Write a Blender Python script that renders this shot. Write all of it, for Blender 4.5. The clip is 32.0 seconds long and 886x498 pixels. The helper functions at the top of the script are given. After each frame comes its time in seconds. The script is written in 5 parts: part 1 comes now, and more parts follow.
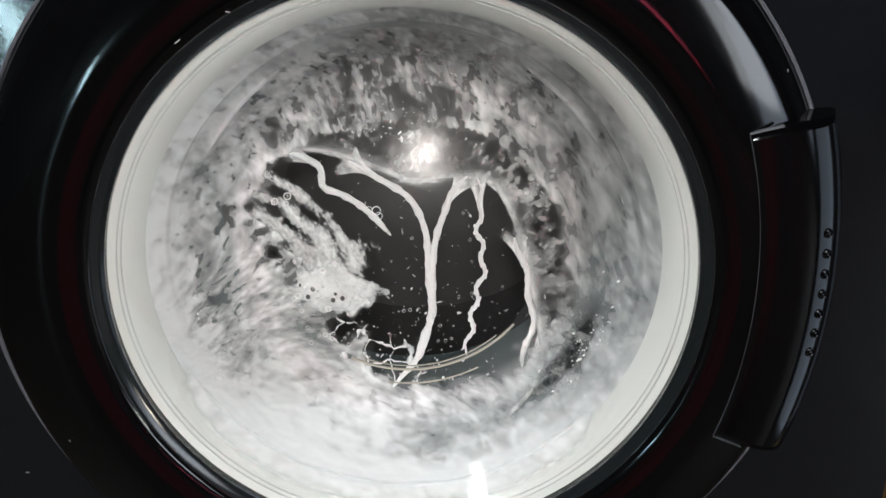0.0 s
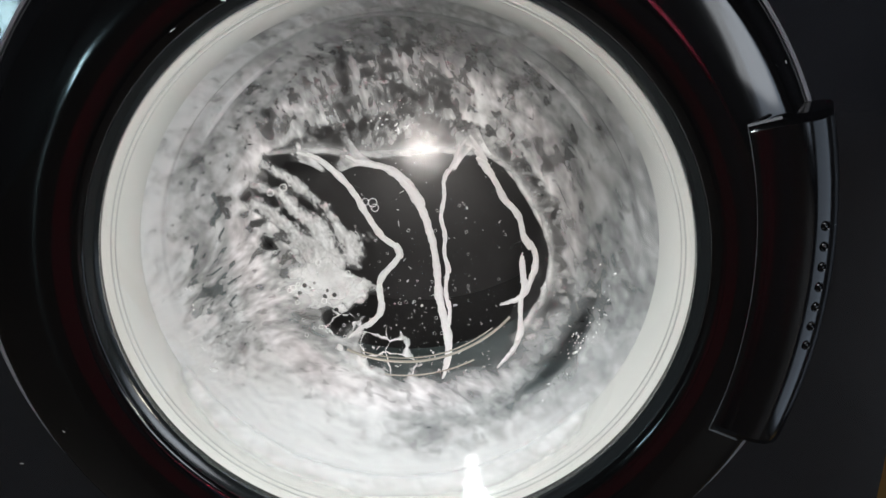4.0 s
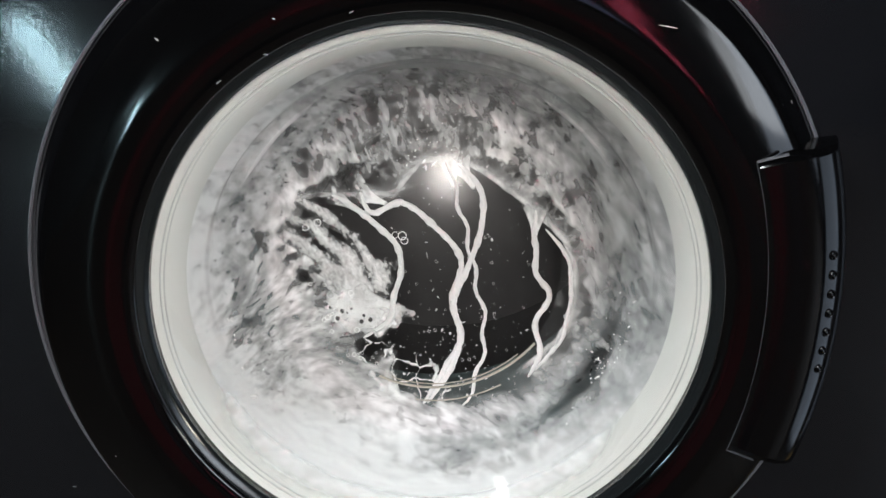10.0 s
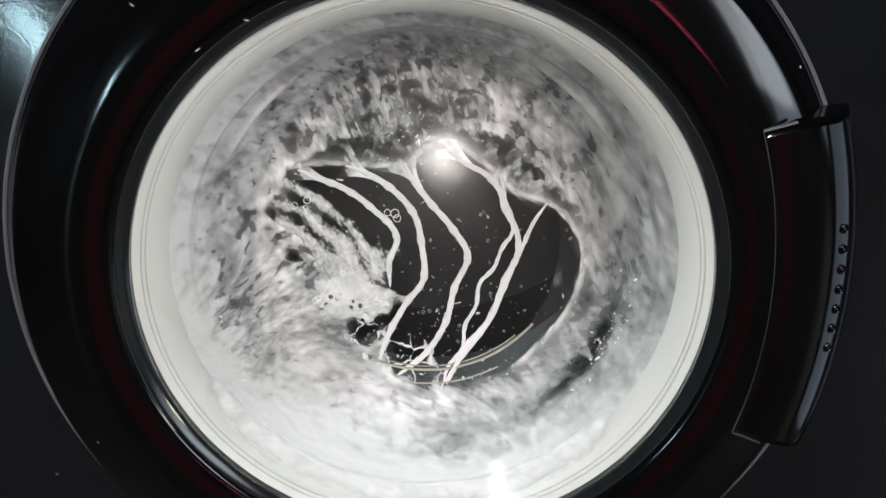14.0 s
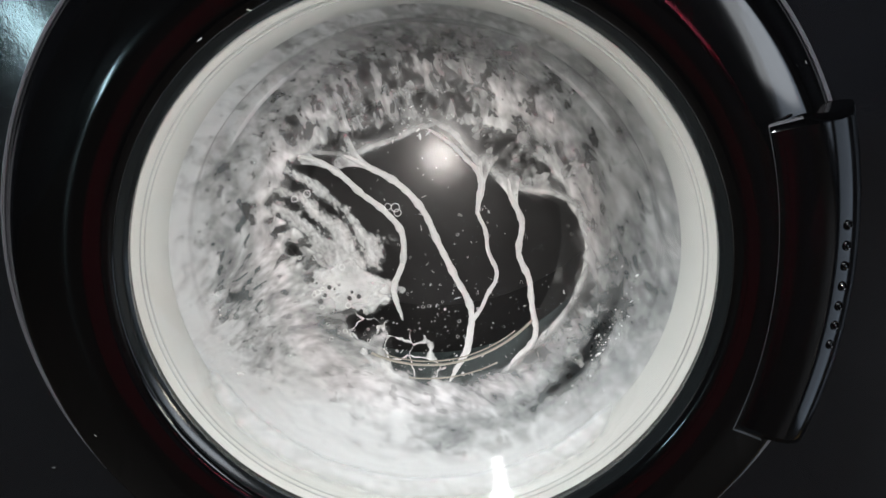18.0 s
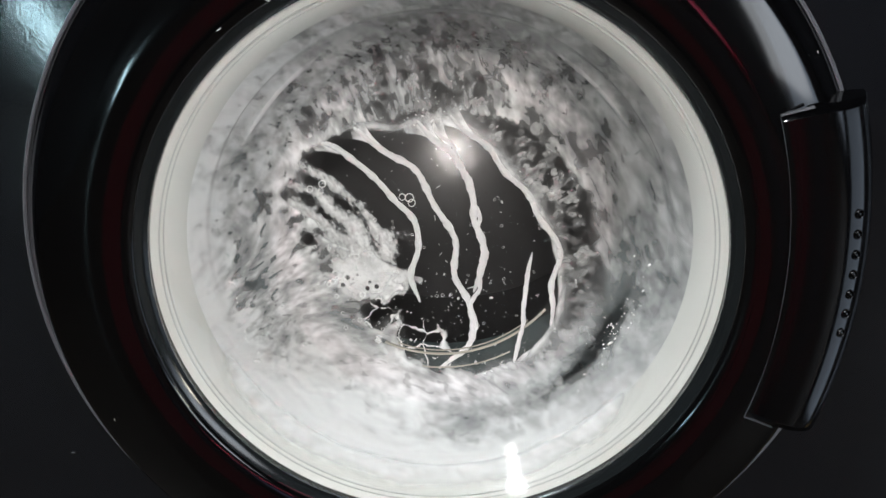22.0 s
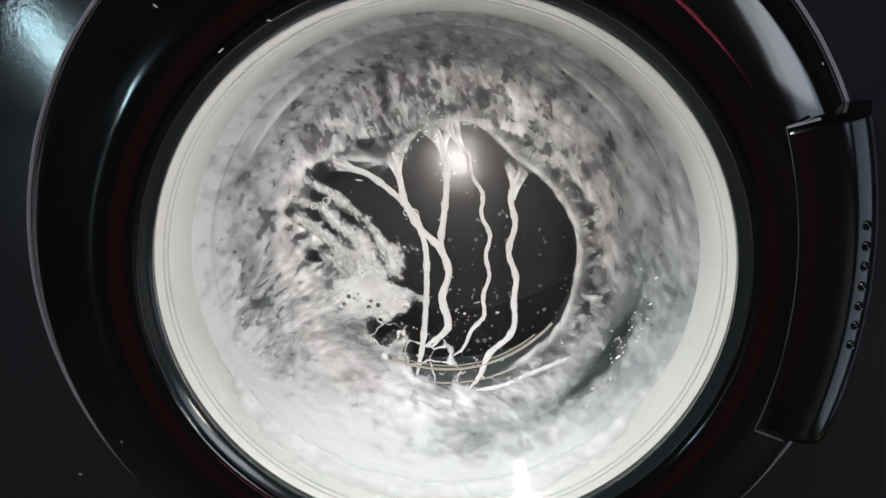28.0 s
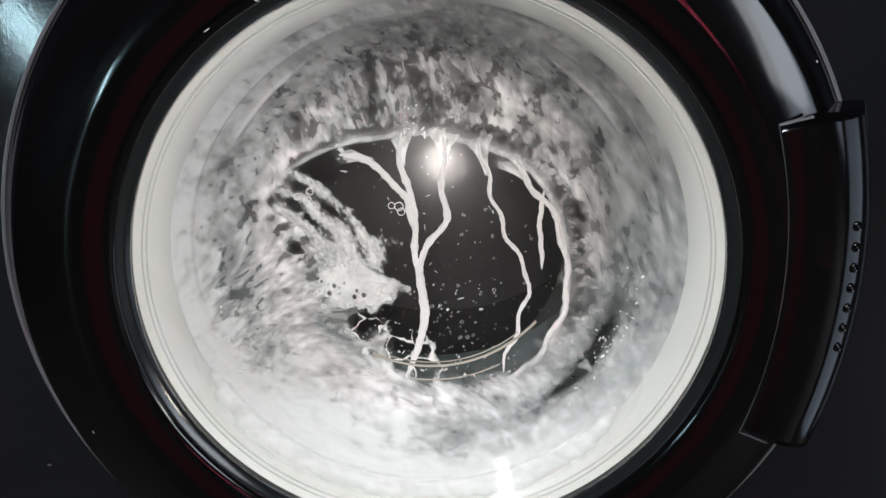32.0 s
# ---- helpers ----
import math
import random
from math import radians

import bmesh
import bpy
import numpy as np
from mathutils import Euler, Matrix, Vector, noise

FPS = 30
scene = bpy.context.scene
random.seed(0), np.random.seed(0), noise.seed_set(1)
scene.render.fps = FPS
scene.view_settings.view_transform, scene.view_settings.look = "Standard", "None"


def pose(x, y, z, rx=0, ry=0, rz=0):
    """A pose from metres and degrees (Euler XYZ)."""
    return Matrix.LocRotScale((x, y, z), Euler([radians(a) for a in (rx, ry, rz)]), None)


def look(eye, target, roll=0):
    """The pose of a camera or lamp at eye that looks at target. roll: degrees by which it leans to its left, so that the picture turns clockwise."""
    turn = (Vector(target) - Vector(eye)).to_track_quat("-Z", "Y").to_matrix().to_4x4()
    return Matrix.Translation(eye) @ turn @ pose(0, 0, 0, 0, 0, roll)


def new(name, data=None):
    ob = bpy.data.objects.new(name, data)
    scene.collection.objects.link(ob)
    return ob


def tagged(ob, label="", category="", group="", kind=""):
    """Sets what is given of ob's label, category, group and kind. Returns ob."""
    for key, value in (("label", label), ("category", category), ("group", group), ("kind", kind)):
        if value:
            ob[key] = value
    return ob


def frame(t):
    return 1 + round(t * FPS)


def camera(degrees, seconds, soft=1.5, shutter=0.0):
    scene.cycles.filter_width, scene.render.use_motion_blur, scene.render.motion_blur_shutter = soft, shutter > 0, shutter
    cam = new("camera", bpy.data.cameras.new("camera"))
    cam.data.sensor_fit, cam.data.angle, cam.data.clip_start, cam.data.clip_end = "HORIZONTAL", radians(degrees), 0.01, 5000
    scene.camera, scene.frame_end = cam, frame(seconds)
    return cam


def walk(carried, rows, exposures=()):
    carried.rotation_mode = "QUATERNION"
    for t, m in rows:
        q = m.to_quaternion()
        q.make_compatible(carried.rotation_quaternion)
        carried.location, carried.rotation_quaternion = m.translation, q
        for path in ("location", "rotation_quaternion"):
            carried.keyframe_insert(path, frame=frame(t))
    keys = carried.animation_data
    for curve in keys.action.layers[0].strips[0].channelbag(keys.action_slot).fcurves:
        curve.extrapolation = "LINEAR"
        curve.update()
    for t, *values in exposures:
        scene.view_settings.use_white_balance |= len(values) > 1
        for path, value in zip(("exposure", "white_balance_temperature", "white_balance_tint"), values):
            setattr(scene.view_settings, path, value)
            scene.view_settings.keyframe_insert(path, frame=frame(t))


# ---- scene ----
EXPOSURE = 0.0
Z0 = 0.45  # height of the door's centre over the floor
cam = camera(52.2, 32.0)
# seconds, eye from the door's centre, pitch, yaw, roll
ROWS = [
    (0.0, 0.0148, -0.4510, 0.1931, -20.59, -0.80, 0.75),
    (0.5, 0.0154, -0.4582, 0.1979, -20.50, -0.99, 0.83),
    (1.0, 0.0125, -0.4549, 0.1963, -20.54, -1.01, 0.75),
    (1.5, 0.0149, -0.4519, 0.1948, -20.38, -0.98, 0.57),
    (2.0, 0.0146, -0.4498, 0.1914, -20.56, -0.99, 0.60),
    (2.5, 0.0145, -0.4507, 0.1914, -20.62, -0.90, 0.83),
    (3.0, 0.0141, -0.4513, 0.1928, -20.65, -0.86, 1.02),
    (3.5, 0.0147, -0.4491, 0.1904, -20.78, -0.94, 0.99),
    (5.5, 0.0179, -0.4544, 0.1925, -21.04, -1.03, 1.10),
    (6.0, 0.0192, -0.4525, 0.1928, -21.01, -1.07, 0.94),
    (6.5, 0.0237, -0.4563, 0.1934, -20.79, -0.85, 0.63),
    (7.0, 0.0236, -0.4608, 0.1951, -20.49, -0.33, -0.16),
    (7.5, 0.0227, -0.4724, 0.1988, -20.09, 0.09, -0.50),
    (8.0, 0.0159, -0.4738, 0.2006, -19.87, 0.72, -0.31),
    (8.5, 0.0140, -0.4803, 0.2053, -19.48, 0.85, -0.59),
    (9.0, 0.0100, -0.4805, 0.2067, -19.50, 0.89, -0.32),
    (9.5, 0.0074, -0.4838, 0.2087, -19.42, 0.92, -0.38),
    (10.0, 0.0127, -0.4763, 0.2061, -19.45, 0.59, -0.15),
    (10.5, 0.0134, -0.4747, 0.2036, -19.77, 0.52, 0.21),
    (11.0, 0.0139, -0.4711, 0.2018, -20.01, 0.51, 0.40),
    (11.5, 0.0151, -0.4708, 0.2018, -20.18, 0.39, 0.22),
    (12.0, 0.0153, -0.4678, 0.2006, -20.44, 0.39, -0.05),
    (12.5, 0.0190, -0.4636, 0.1946, -20.27, 0.63, -0.53),
    (13.0, 0.0160, -0.4634, 0.1947, -20.41, 0.87, -0.43),
    (13.5, 0.0155, -0.4598, 0.1933, -20.51, 0.91, -0.36),
    (14.0, 0.0169, -0.4577, 0.1939, -20.36, 0.65, -0.52),
    (14.5, 0.0178, -0.4571, 0.1923, -20.41, 0.57, -0.32),
    (16.5, 0.0149, -0.4574, 0.1924, -20.35, 0.19, 0.00),
    (17.0, 0.0148, -0.4571, 0.1935, -20.27, 0.01, -0.03),
    (17.5, 0.0135, -0.4579, 0.1931, -20.35, 0.15, 0.08),
    (18.0, 0.0130, -0.4557, 0.1904, -20.45, 0.29, -0.00),
    (18.5, 0.0056, -0.4674, 0.1927, -20.34, 0.86, -0.07),
    (19.0, 0.0093, -0.4683, 0.1926, -20.37, 0.77, -0.06),
    (19.5, 0.0108, -0.4658, 0.1918, -20.43, 0.90, -0.18),
    (20.0, 0.0153, -0.4642, 0.1911, -20.36, 0.88, -0.41),
    (20.5, 0.0163, -0.4665, 0.1910, -20.42, 1.11, -0.45),
    (21.0, 0.0142, -0.4640, 0.1905, -20.51, 1.11, -0.42),
    (21.5, 0.0126, -0.4654, 0.1904, -20.50, 1.12, -0.39),
    (22.0, 0.0108, -0.4634, 0.1881, -20.64, 0.98, -0.10),
    (22.5, 0.0102, -0.4647, 0.1849, -20.55, 1.13, 0.01),
    (23.0, 0.0072, -0.4644, 0.1852, -20.67, 1.08, 0.10),
    (23.5, 0.0113, -0.4663, 0.1879, -20.44, 0.81, -0.20),
    (24.0, 0.0136, -0.4606, 0.1872, -20.38, 0.70, -0.27),
    (24.5, 0.0170, -0.4577, 0.1867, -20.50, 0.60, -0.27),
    (26.5, 0.0251, -0.4597, 0.1887, -20.57, 0.93, -0.92),
    (27.0, 0.0280, -0.4575, 0.1877, -20.48, 0.78, -1.18),
    (27.5, 0.0217, -0.4615, 0.1877, -20.31, 1.22, -1.19),
    (28.0, 0.0102, -0.4595, 0.1920, -20.14, 1.28, -1.01),
    (28.5, 0.0070, -0.4576, 0.1910, -20.27, 1.25, -0.56),
    (29.0, 0.0054, -0.4566, 0.1879, -20.31, 1.19, -0.30),
    (29.5, 0.0037, -0.4599, 0.1893, -20.14, 0.88, -0.15),
    (30.0, 0.0044, -0.4607, 0.1908, -20.00, 0.44, 0.27),
    (30.5, 0.0057, -0.4595, 0.1877, -19.96, 0.23, 0.62),
    (31.0, 0.0055, -0.4553, 0.1847, -19.99, 0.10, 0.79),
    (31.5, 0.0085, -0.4537, 0.1826, -19.90, 0.07, 0.75),
    (32.0, 0.0069, -0.4536, 0.1818, -19.77, -0.09, 0.81),
]
walk(cam, [(t, pose(x, y, z + Z0, 90 + pitch, 0, yaw) @ pose(0, 0, 0, 0, 0, roll)) for t, x, y, z, pitch, yaw, roll in ROWS], [(t, EXPOSURE + stops) for t, stops in ((0.0, 0.0), (6.0, -0.02), (9.0, 0.0), (12.0, 0.08), (14.0, 0.05), (17.0, -0.03), (19.0, -0.10), (21.0, -0.06), (24.0, 0.0), (31.0, 0.05), (32.0, 0.05))])

# ---- world and light ----
world = bpy.data.worlds.new("world")
scene.world = world
world.use_nodes = True
sky = world.node_tree.nodes.new("ShaderNodeTexSky")
sky.sky_type, sky.sun_disc, sky.sun_elevation, sky.sun_rotation = "NISHITA", False, radians(35), radians(140)
back = world.node_tree.nodes["Background"]
world.node_tree.links.new(sky.outputs[0], back.inputs[0])
back.inputs[1].default_value = 0.1


def area_lamp(name, power, size, at, to, colour, size_y=0.0, spread=180):
    data = bpy.data.lights.new(name, "AREA")
    data.energy, data.color, data.size, data.spread = power, colour, size, radians(spread)
    if size_y:
        data.shape, data.size_y = "RECTANGLE", size_y
    else:
        data.shape = "DISK"
    ob = new(name, data)
    ob.matrix_world = look(at, to)
    return tagged(ob, kind="structure")


TUBE_X = -1.0
LAMP = (0.0025, -0.80, 0.333 + Z0)  # unseen lamp on a stand, added in place of a torch held by the eye
area_lamp("stand_in_light", 1.13, 0.050, LAMP, (0, 0.1, Z0), (1.0, 0.935, 0.89), spread=70)
area_lamp("tube_light", 7.8, 0.15, (TUBE_X, -0.75, 2.42), (0.0, 0.05, 0.40), (0.88, 0.95, 1.0), 1.1, spread=70)
area_lamp("window_light", 10, 0.7, (1.70, -1.85, 0.95), (0.2, 0.0, 0.6), (0.90, 0.95, 1.0), 0.9)
# unseen lamp, added behind the curtain to make its red cloth glow
area_lamp("curtain_fill", 12, 0.14, (0.85, -2.56, 0.75), (0.85, 0.0, 0.75), (1.0, 0.9, 0.85), 1.1)


# ---- materials ----
def nodes_of(mat):
    mat.use_nodes = True
    return mat.node_tree.nodes, mat.node_tree.links, mat.node_tree.nodes["Principled BSDF"]


def surface(name, colour, rough=0.5, metal=0.0, grain=40.0, vary=0.15, bump=0.0, bump_scale=300.0, rough_vary=0.0, spec=0.5, depth=0.001):
    mat = bpy.data.materials.new(name)
    nodes, links, bsdf = nodes_of(mat)
    bsdf.inputs["Metallic"].default_value, bsdf.inputs["Roughness"].default_value = metal, rough
    bsdf.inputs["Specular IOR Level"].default_value = spec
    place = nodes.new("ShaderNodeTexCoord")
    noise_a = nodes.new("ShaderNodeTexNoise")
    noise_a.inputs["Scale"].default_value, noise_a.inputs["Detail"].default_value = grain, 6
    links.new(place.outputs["Object"], noise_a.inputs["Vector"])
    mix = nodes.new("ShaderNodeMix")
    mix.data_type = "RGBA"
    mix.inputs[6].default_value = (*[c * (1 - vary) for c in colour], 1)
    mix.inputs[7].default_value = (*[min(1, c * (1 + vary)) for c in colour], 1)
    links.new(noise_a.outputs["Fac"], mix.inputs[0])
    links.new(mix.outputs[2], bsdf.inputs["Base Color"])
    if rough_vary:
        span = nodes.new("ShaderNodeMapRange")
        span.inputs[3].default_value, span.inputs[4].default_value = max(0, rough - rough_vary), rough + rough_vary
        links.new(noise_a.outputs["Fac"], span.inputs[0])
        links.new(span.outputs[0], bsdf.inputs["Roughness"])
    if bump:
        noise_b = nodes.new("ShaderNodeTexNoise")
        noise_b.inputs["Scale"].default_value, noise_b.inputs["Detail"].default_value = bump_scale, 2
        links.new(place.outputs["Object"], noise_b.inputs["Vector"])
        relief = nodes.new("ShaderNodeBump")
        relief.inputs["Strength"].default_value, relief.inputs["Distance"].default_value = min(1, bump * 2), bump * depth
        links.new(noise_b.outputs["Fac"], relief.inputs["Height"])
        links.new(relief.outputs[0], bsdf.inputs["Normal"])
    return mat


def glowing(name, colour, strength):
    mat = bpy.data.materials.new(name)
    nodes, links, bsdf = nodes_of(mat)
    bsdf.inputs["Base Color"].default_value = (*colour, 1)
    bsdf.inputs["Emission Color"].default_value = (*colour, 1)
    bsdf.inputs["Emission Strength"].default_value = strength
    return mat


def clear_glass(name, tint=(0.97, 0.985, 0.98), rough=0.045, haze=0.16, share=0.10, least=0.036, uneven=0.0):
    """Glass with a sharp and, from the wet film on it, a hazy sheen."""
    mat = bpy.data.materials.new(name)
    nodes, links, bsdf = nodes_of(mat)
    through_it, gloss, soft, both, mix, fres = (nodes.new(k) for k in ("ShaderNodeBsdfTransparent", "ShaderNodeBsdfGlossy", "ShaderNodeBsdfGlossy", "ShaderNodeMixShader", "ShaderNodeMixShader", "ShaderNodeLayerWeight"))
    through_it.inputs[0].default_value = (*tint, 1)
    gloss.inputs["Roughness"].default_value, soft.inputs["Roughness"].default_value = rough, haze
    power, lift = nodes.new("ShaderNodeMath"), nodes.new("ShaderNodeMath")
    power.operation, power.inputs[1].default_value = "POWER", 5
    lift.operation, lift.inputs[1].default_value, lift.inputs[2].default_value = "MULTIPLY_ADD", 0.8, least
    links.new(fres.outputs["Facing"], power.inputs[0])
    links.new(power.outputs[0], lift.inputs[0])
    both.inputs[0].default_value = share
    if uneven:
        place, tex, relief = nodes.new("ShaderNodeTexCoord"), nodes.new("ShaderNodeTexNoise"), nodes.new("ShaderNodeBump")
        tex.inputs["Scale"].default_value, tex.inputs["Detail"].default_value = 130, 2
        links.new(place.outputs["Object"], tex.inputs["Vector"])
        relief.inputs["Strength"].default_value, relief.inputs["Distance"].default_value = 1.0, uneven
        links.new(tex.outputs["Fac"], relief.inputs["Height"])
        links.new(relief.outputs[0], gloss.inputs["Normal"])
        links.new(relief.outputs[0], soft.inputs["Normal"])
    links.new(gloss.outputs[0], both.inputs[1])
    links.new(soft.outputs[0], both.inputs[2])
    links.new(lift.outputs[0], mix.inputs[0])
    links.new(through_it.outputs[0], mix.inputs[1])
    links.new(both.outputs[0], mix.inputs[2])
    links.new(mix.outputs[0], nodes["Material Output"].inputs[0])
    return mat


def suds(name, weights=(1.2, 1.3, 0.4), scales=(38, 115, 380), stops=((-0.8, 0.0), (-0.4, 0.16), (0.1, 0.38), (0.6, 0.60), (1.3, 1.0)), drips=0.0, pits=0.75, pit_edge=(0.55, 0.62), colour=(0.84, 0.84, 0.845), bump=0.25):
    """Soap film: white, scattering, see-through where it is thin, with small open cells. Each film carries how much soap lies where (cover) and the way it runs (flow)."""
    mat = bpy.data.materials.new(name)
    nodes, links, bsdf = nodes_of(mat)
    cover, run = nodes.new("ShaderNodeAttribute"), nodes.new("ShaderNodeAttribute")
    cover.attribute_name, run.attribute_name = "cover", "flow"

    def speckle(scale, detail, twist):
        tex = nodes.new("ShaderNodeTexNoise")
        tex.inputs["Scale"].default_value, tex.inputs["Detail"].default_value, tex.inputs["Distortion"].default_value = scale, detail, twist
        links.new(run.outputs["Vector"], tex.inputs["Vector"])
        return tex.outputs["Fac"]

    grain = nodes.new("ShaderNodeAttribute")
    grain.attribute_name = "grain"
    blank = nodes.new("ShaderNodeValue")
    blank.outputs[0].default_value = 0.0
    total = blank.outputs[0]
    for scale, detail, twist, weight in zip(scales, (2, 3, 1), (0.3, 0.9, 0.0), weights):
        middle, more = nodes.new("ShaderNodeMath"), nodes.new("ShaderNodeMath")
        middle.operation, middle.inputs[1].default_value = "SUBTRACT", 0.5
        links.new(speckle(scale, detail, twist), middle.inputs[0])
        more.operation, more.inputs[1].default_value = "MULTIPLY_ADD", 2 * weight
        links.new(middle.outputs[0], more.inputs[0])
        links.new(total, more.inputs[2])
        total = more.outputs[0]
    if drips:
        # soap that hangs in rounded drips, side by side
        wobble, cells, swell = nodes.new("ShaderNodeMix"), nodes.new("ShaderNodeTexVoronoi"), nodes.new("ShaderNodeMath")
        wander = nodes.new("ShaderNodeTexNoise")
        wander.inputs["Scale"].default_value = 70
        links.new(run.outputs["Vector"], wander.inputs["Vector"])
        wobble.data_type, wobble.blend_type = "RGBA", "LINEAR_LIGHT"
        wobble.inputs[0].default_value = 0.010
        links.new(run.outputs["Vector"], wobble.inputs[6])
        links.new(wander.outputs["Color"], wobble.inputs[7])
        cells.feature, cells.inputs["Smoothness"].default_value = "SMOOTH_F1", 0.55
        cells.inputs["Scale"].default_value = 125
        links.new(wobble.outputs[2], cells.inputs["Vector"])
        lower = nodes.new("ShaderNodeMath")
        lower.operation, lower.inputs[1].default_value = "SUBTRACT", 0.42
        links.new(cells.outputs["Distance"], lower.inputs[0])
        swell.operation, swell.inputs[1].default_value = "MULTIPLY_ADD", -drips
        links.new(lower.outputs[0], swell.inputs[0])
        links.new(total, swell.inputs[2])
        total = swell.outputs[0]
    joined = nodes.new("ShaderNodeMath")
    joined.operation = "MULTIPLY_ADD"
    links.new(total, joined.inputs[0])
    links.new(grain.outputs["Fac"], joined.inputs[1])
    links.new(cover.outputs["Fac"], joined.inputs[2])
    total = joined.outputs[0]
    span, ramp = nodes.new("ShaderNodeMapRange"), nodes.new("ShaderNodeValToRGB")
    span.inputs[1].default_value, span.inputs[2].default_value = -1.0, 1.5
    links.new(total, span.inputs[0])
    links.new(span.outputs[0], ramp.inputs[0])
    for n, (at, alpha) in enumerate(stops):
        e = ramp.color_ramp.elements[n] if n < 2 else ramp.color_ramp.elements.new(1.0)
        e.position, e.color = (at + 1) / 2.5, (alpha, alpha, alpha, 1)
    alpha = ramp.outputs[0]
    if pits:
        # open cells, fewer where the soap is thick
        sum_up, cell, keep = nodes.new("ShaderNodeMath"), nodes.new("ShaderNodeMapRange"), nodes.new("ShaderNodeMath")
        sum_up.operation, sum_up.inputs[1].default_value = "MULTIPLY_ADD", -0.13
        links.new(total, sum_up.inputs[0])
        links.new(speckle(150, 1.5, 0.7), sum_up.inputs[2])
        cell.interpolation_type = "SMOOTHSTEP"
        cell.inputs[1].default_value, cell.inputs[2].default_value = pit_edge
        cell.inputs[3].default_value, cell.inputs[4].default_value = 0.0, pits
        links.new(sum_up.outputs[0], cell.inputs[0])
        keep.operation = "MULTIPLY"
        share, left_over = nodes.new("ShaderNodeMath"), nodes.new("ShaderNodeMath")
        share.operation = "MULTIPLY"
        firm = nodes.new("ShaderNodeMath")
        firm.operation = "MULTIPLY"
        links.new(grain.outputs["Fac"], firm.inputs[0])
        links.new(grain.outputs["Fac"], firm.inputs[1])
        links.new(cell.outputs[0], share.inputs[0])
        links.new(firm.outputs[0], share.inputs[1])
        left_over.operation, left_over.inputs[0].default_value = "SUBTRACT", 1.0
        links.new(share.outputs[0], left_over.inputs[1])
        links.new(alpha, keep.inputs[0])
        links.new(left_over.outputs[0], keep.inputs[1])
        alpha = keep.outputs[0]
    white, glow_through, body, clear, mix = (nodes.new(k) for k in ("ShaderNodeBsdfDiffuse", "ShaderNodeBsdfTranslucent", "ShaderNodeMixShader", "ShaderNodeBsdfTransparent", "ShaderNodeMixShader"))
    white.inputs[0].default_value = glow_through.inputs[0].default_value = (*colour, 1)
    body.inputs[0].default_value = 0.16
    relief = nodes.new("ShaderNodeBump")
    relief.inputs["Strength"].default_value, relief.inputs["Distance"].default_value = bump, 0.003
    links.new(total, relief.inputs["Height"])
    links.new(relief.outputs[0], white.inputs["Normal"])
    links.new(white.outputs[0], body.inputs[1])
    links.new(glow_through.outputs[0], body.inputs[2])
    links.new(alpha, mix.inputs[0])
    links.new(clear.outputs[0], mix.inputs[1])
    links.new(body.outputs[0], mix.inputs[2])
    links.new(mix.outputs[0], nodes["Material Output"].inputs[0])
    return mat


GLOSS_BLACK = surface("gloss_black_plastic", (0.0015, 0.0015, 0.0017), 0.09, grain=25, vary=0.3, rough_vary=0.03)
HANDLE_BLACK = surface("handle_black_plastic", (0.0015, 0.0015, 0.0018), 0.12, grain=30, vary=0.3, rough_vary=0.04)
PANEL = surface("dark_textured_steel", (0.0064, 0.0070, 0.0086), 0.095, grain=18, vary=0.25, bump=0.5, bump_scale=430, rough_vary=0.02, depth=0.00005)
LIP_GREY = surface("dark_grey_plastic", (0.008, 0.010, 0.011), 0.14, grain=40, spec=0.5)
# greys for edge strips; the highlights on these edges are in the colour
EDGE_SHEEN = surface("dark_edge_sheen", (0.045, 0.05, 0.058), 0.35, grain=40)
RIM_GREY = surface("grey_trim_and_sheen", (0.10, 0.105, 0.12), 0.38, grain=40)
WHITE_PLASTIC = surface("white_plastic", (0.63, 0.63, 0.605), 0.4, grain=14, vary=0.05)
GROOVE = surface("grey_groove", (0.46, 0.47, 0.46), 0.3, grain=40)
WINDOW_FRAME = surface("dark_window_frame", (0.05, 0.05, 0.055), 0.5)
GREY_RUBBER = surface("grey_rubber", (0.09, 0.12, 0.125), 0.6, grain=30)
# near-black steel: the dimness inside the drum is put into this colour
DRUM_STEEL = surface("dimmed_drum_steel", (0.05, 0.05, 0.052), 0.42, metal=0.6, grain=20, vary=0.3)
BRASSY = surface("glass_edge_glint", (0.50, 0.48, 0.42), 0.25, metal=0.3, grain=60)
WALL_PAINT = surface("wall_paint", (0.028, 0.031, 0.034), 0.8, grain=4, vary=0.06, bump=0.1)
CEILING_PAINT = surface("ceiling_paint", (0.05, 0.05, 0.05), 0.85, grain=4, vary=0.05)
RED_CLOTH = surface("red_woven_cloth", (0.32, 0.009, 0.022), 0.85, grain=60, vary=0.3)
RED_VEIL = surface("red_curtain_cloth", (0.45, 0.015, 0.05), 0.85, grain=60, vary=0.3)
RED_VEIL.node_tree.nodes["Principled BSDF"].inputs["Transmission Weight"].default_value = 0.5
LOW_GLOW = glowing("dim_blue_glow", (0.55, 0.62, 1.0), 0.55)
GLASS = clear_glass("door_glass", rough=0.03)
WET_GLASS = clear_glass("wet_door_glass", rough=0.12, haze=0.33, share=0.60, least=0.0058, uneven=0.00006)
TUBE_GLOW = glowing("tube_glow", (0.96, 0.98, 1.0), 22.0)
DAY_GLOW = glowing("daylight_pane", (0.66, 0.78, 0.95), 2.0)
DIM_GLOW = glowing("dim_added_pane", (0.66, 0.78, 0.95), 0.8)
STRIP_GLOW = glowing("added_glow_strip", (0.60, 0.90, 1.0), 62.0)

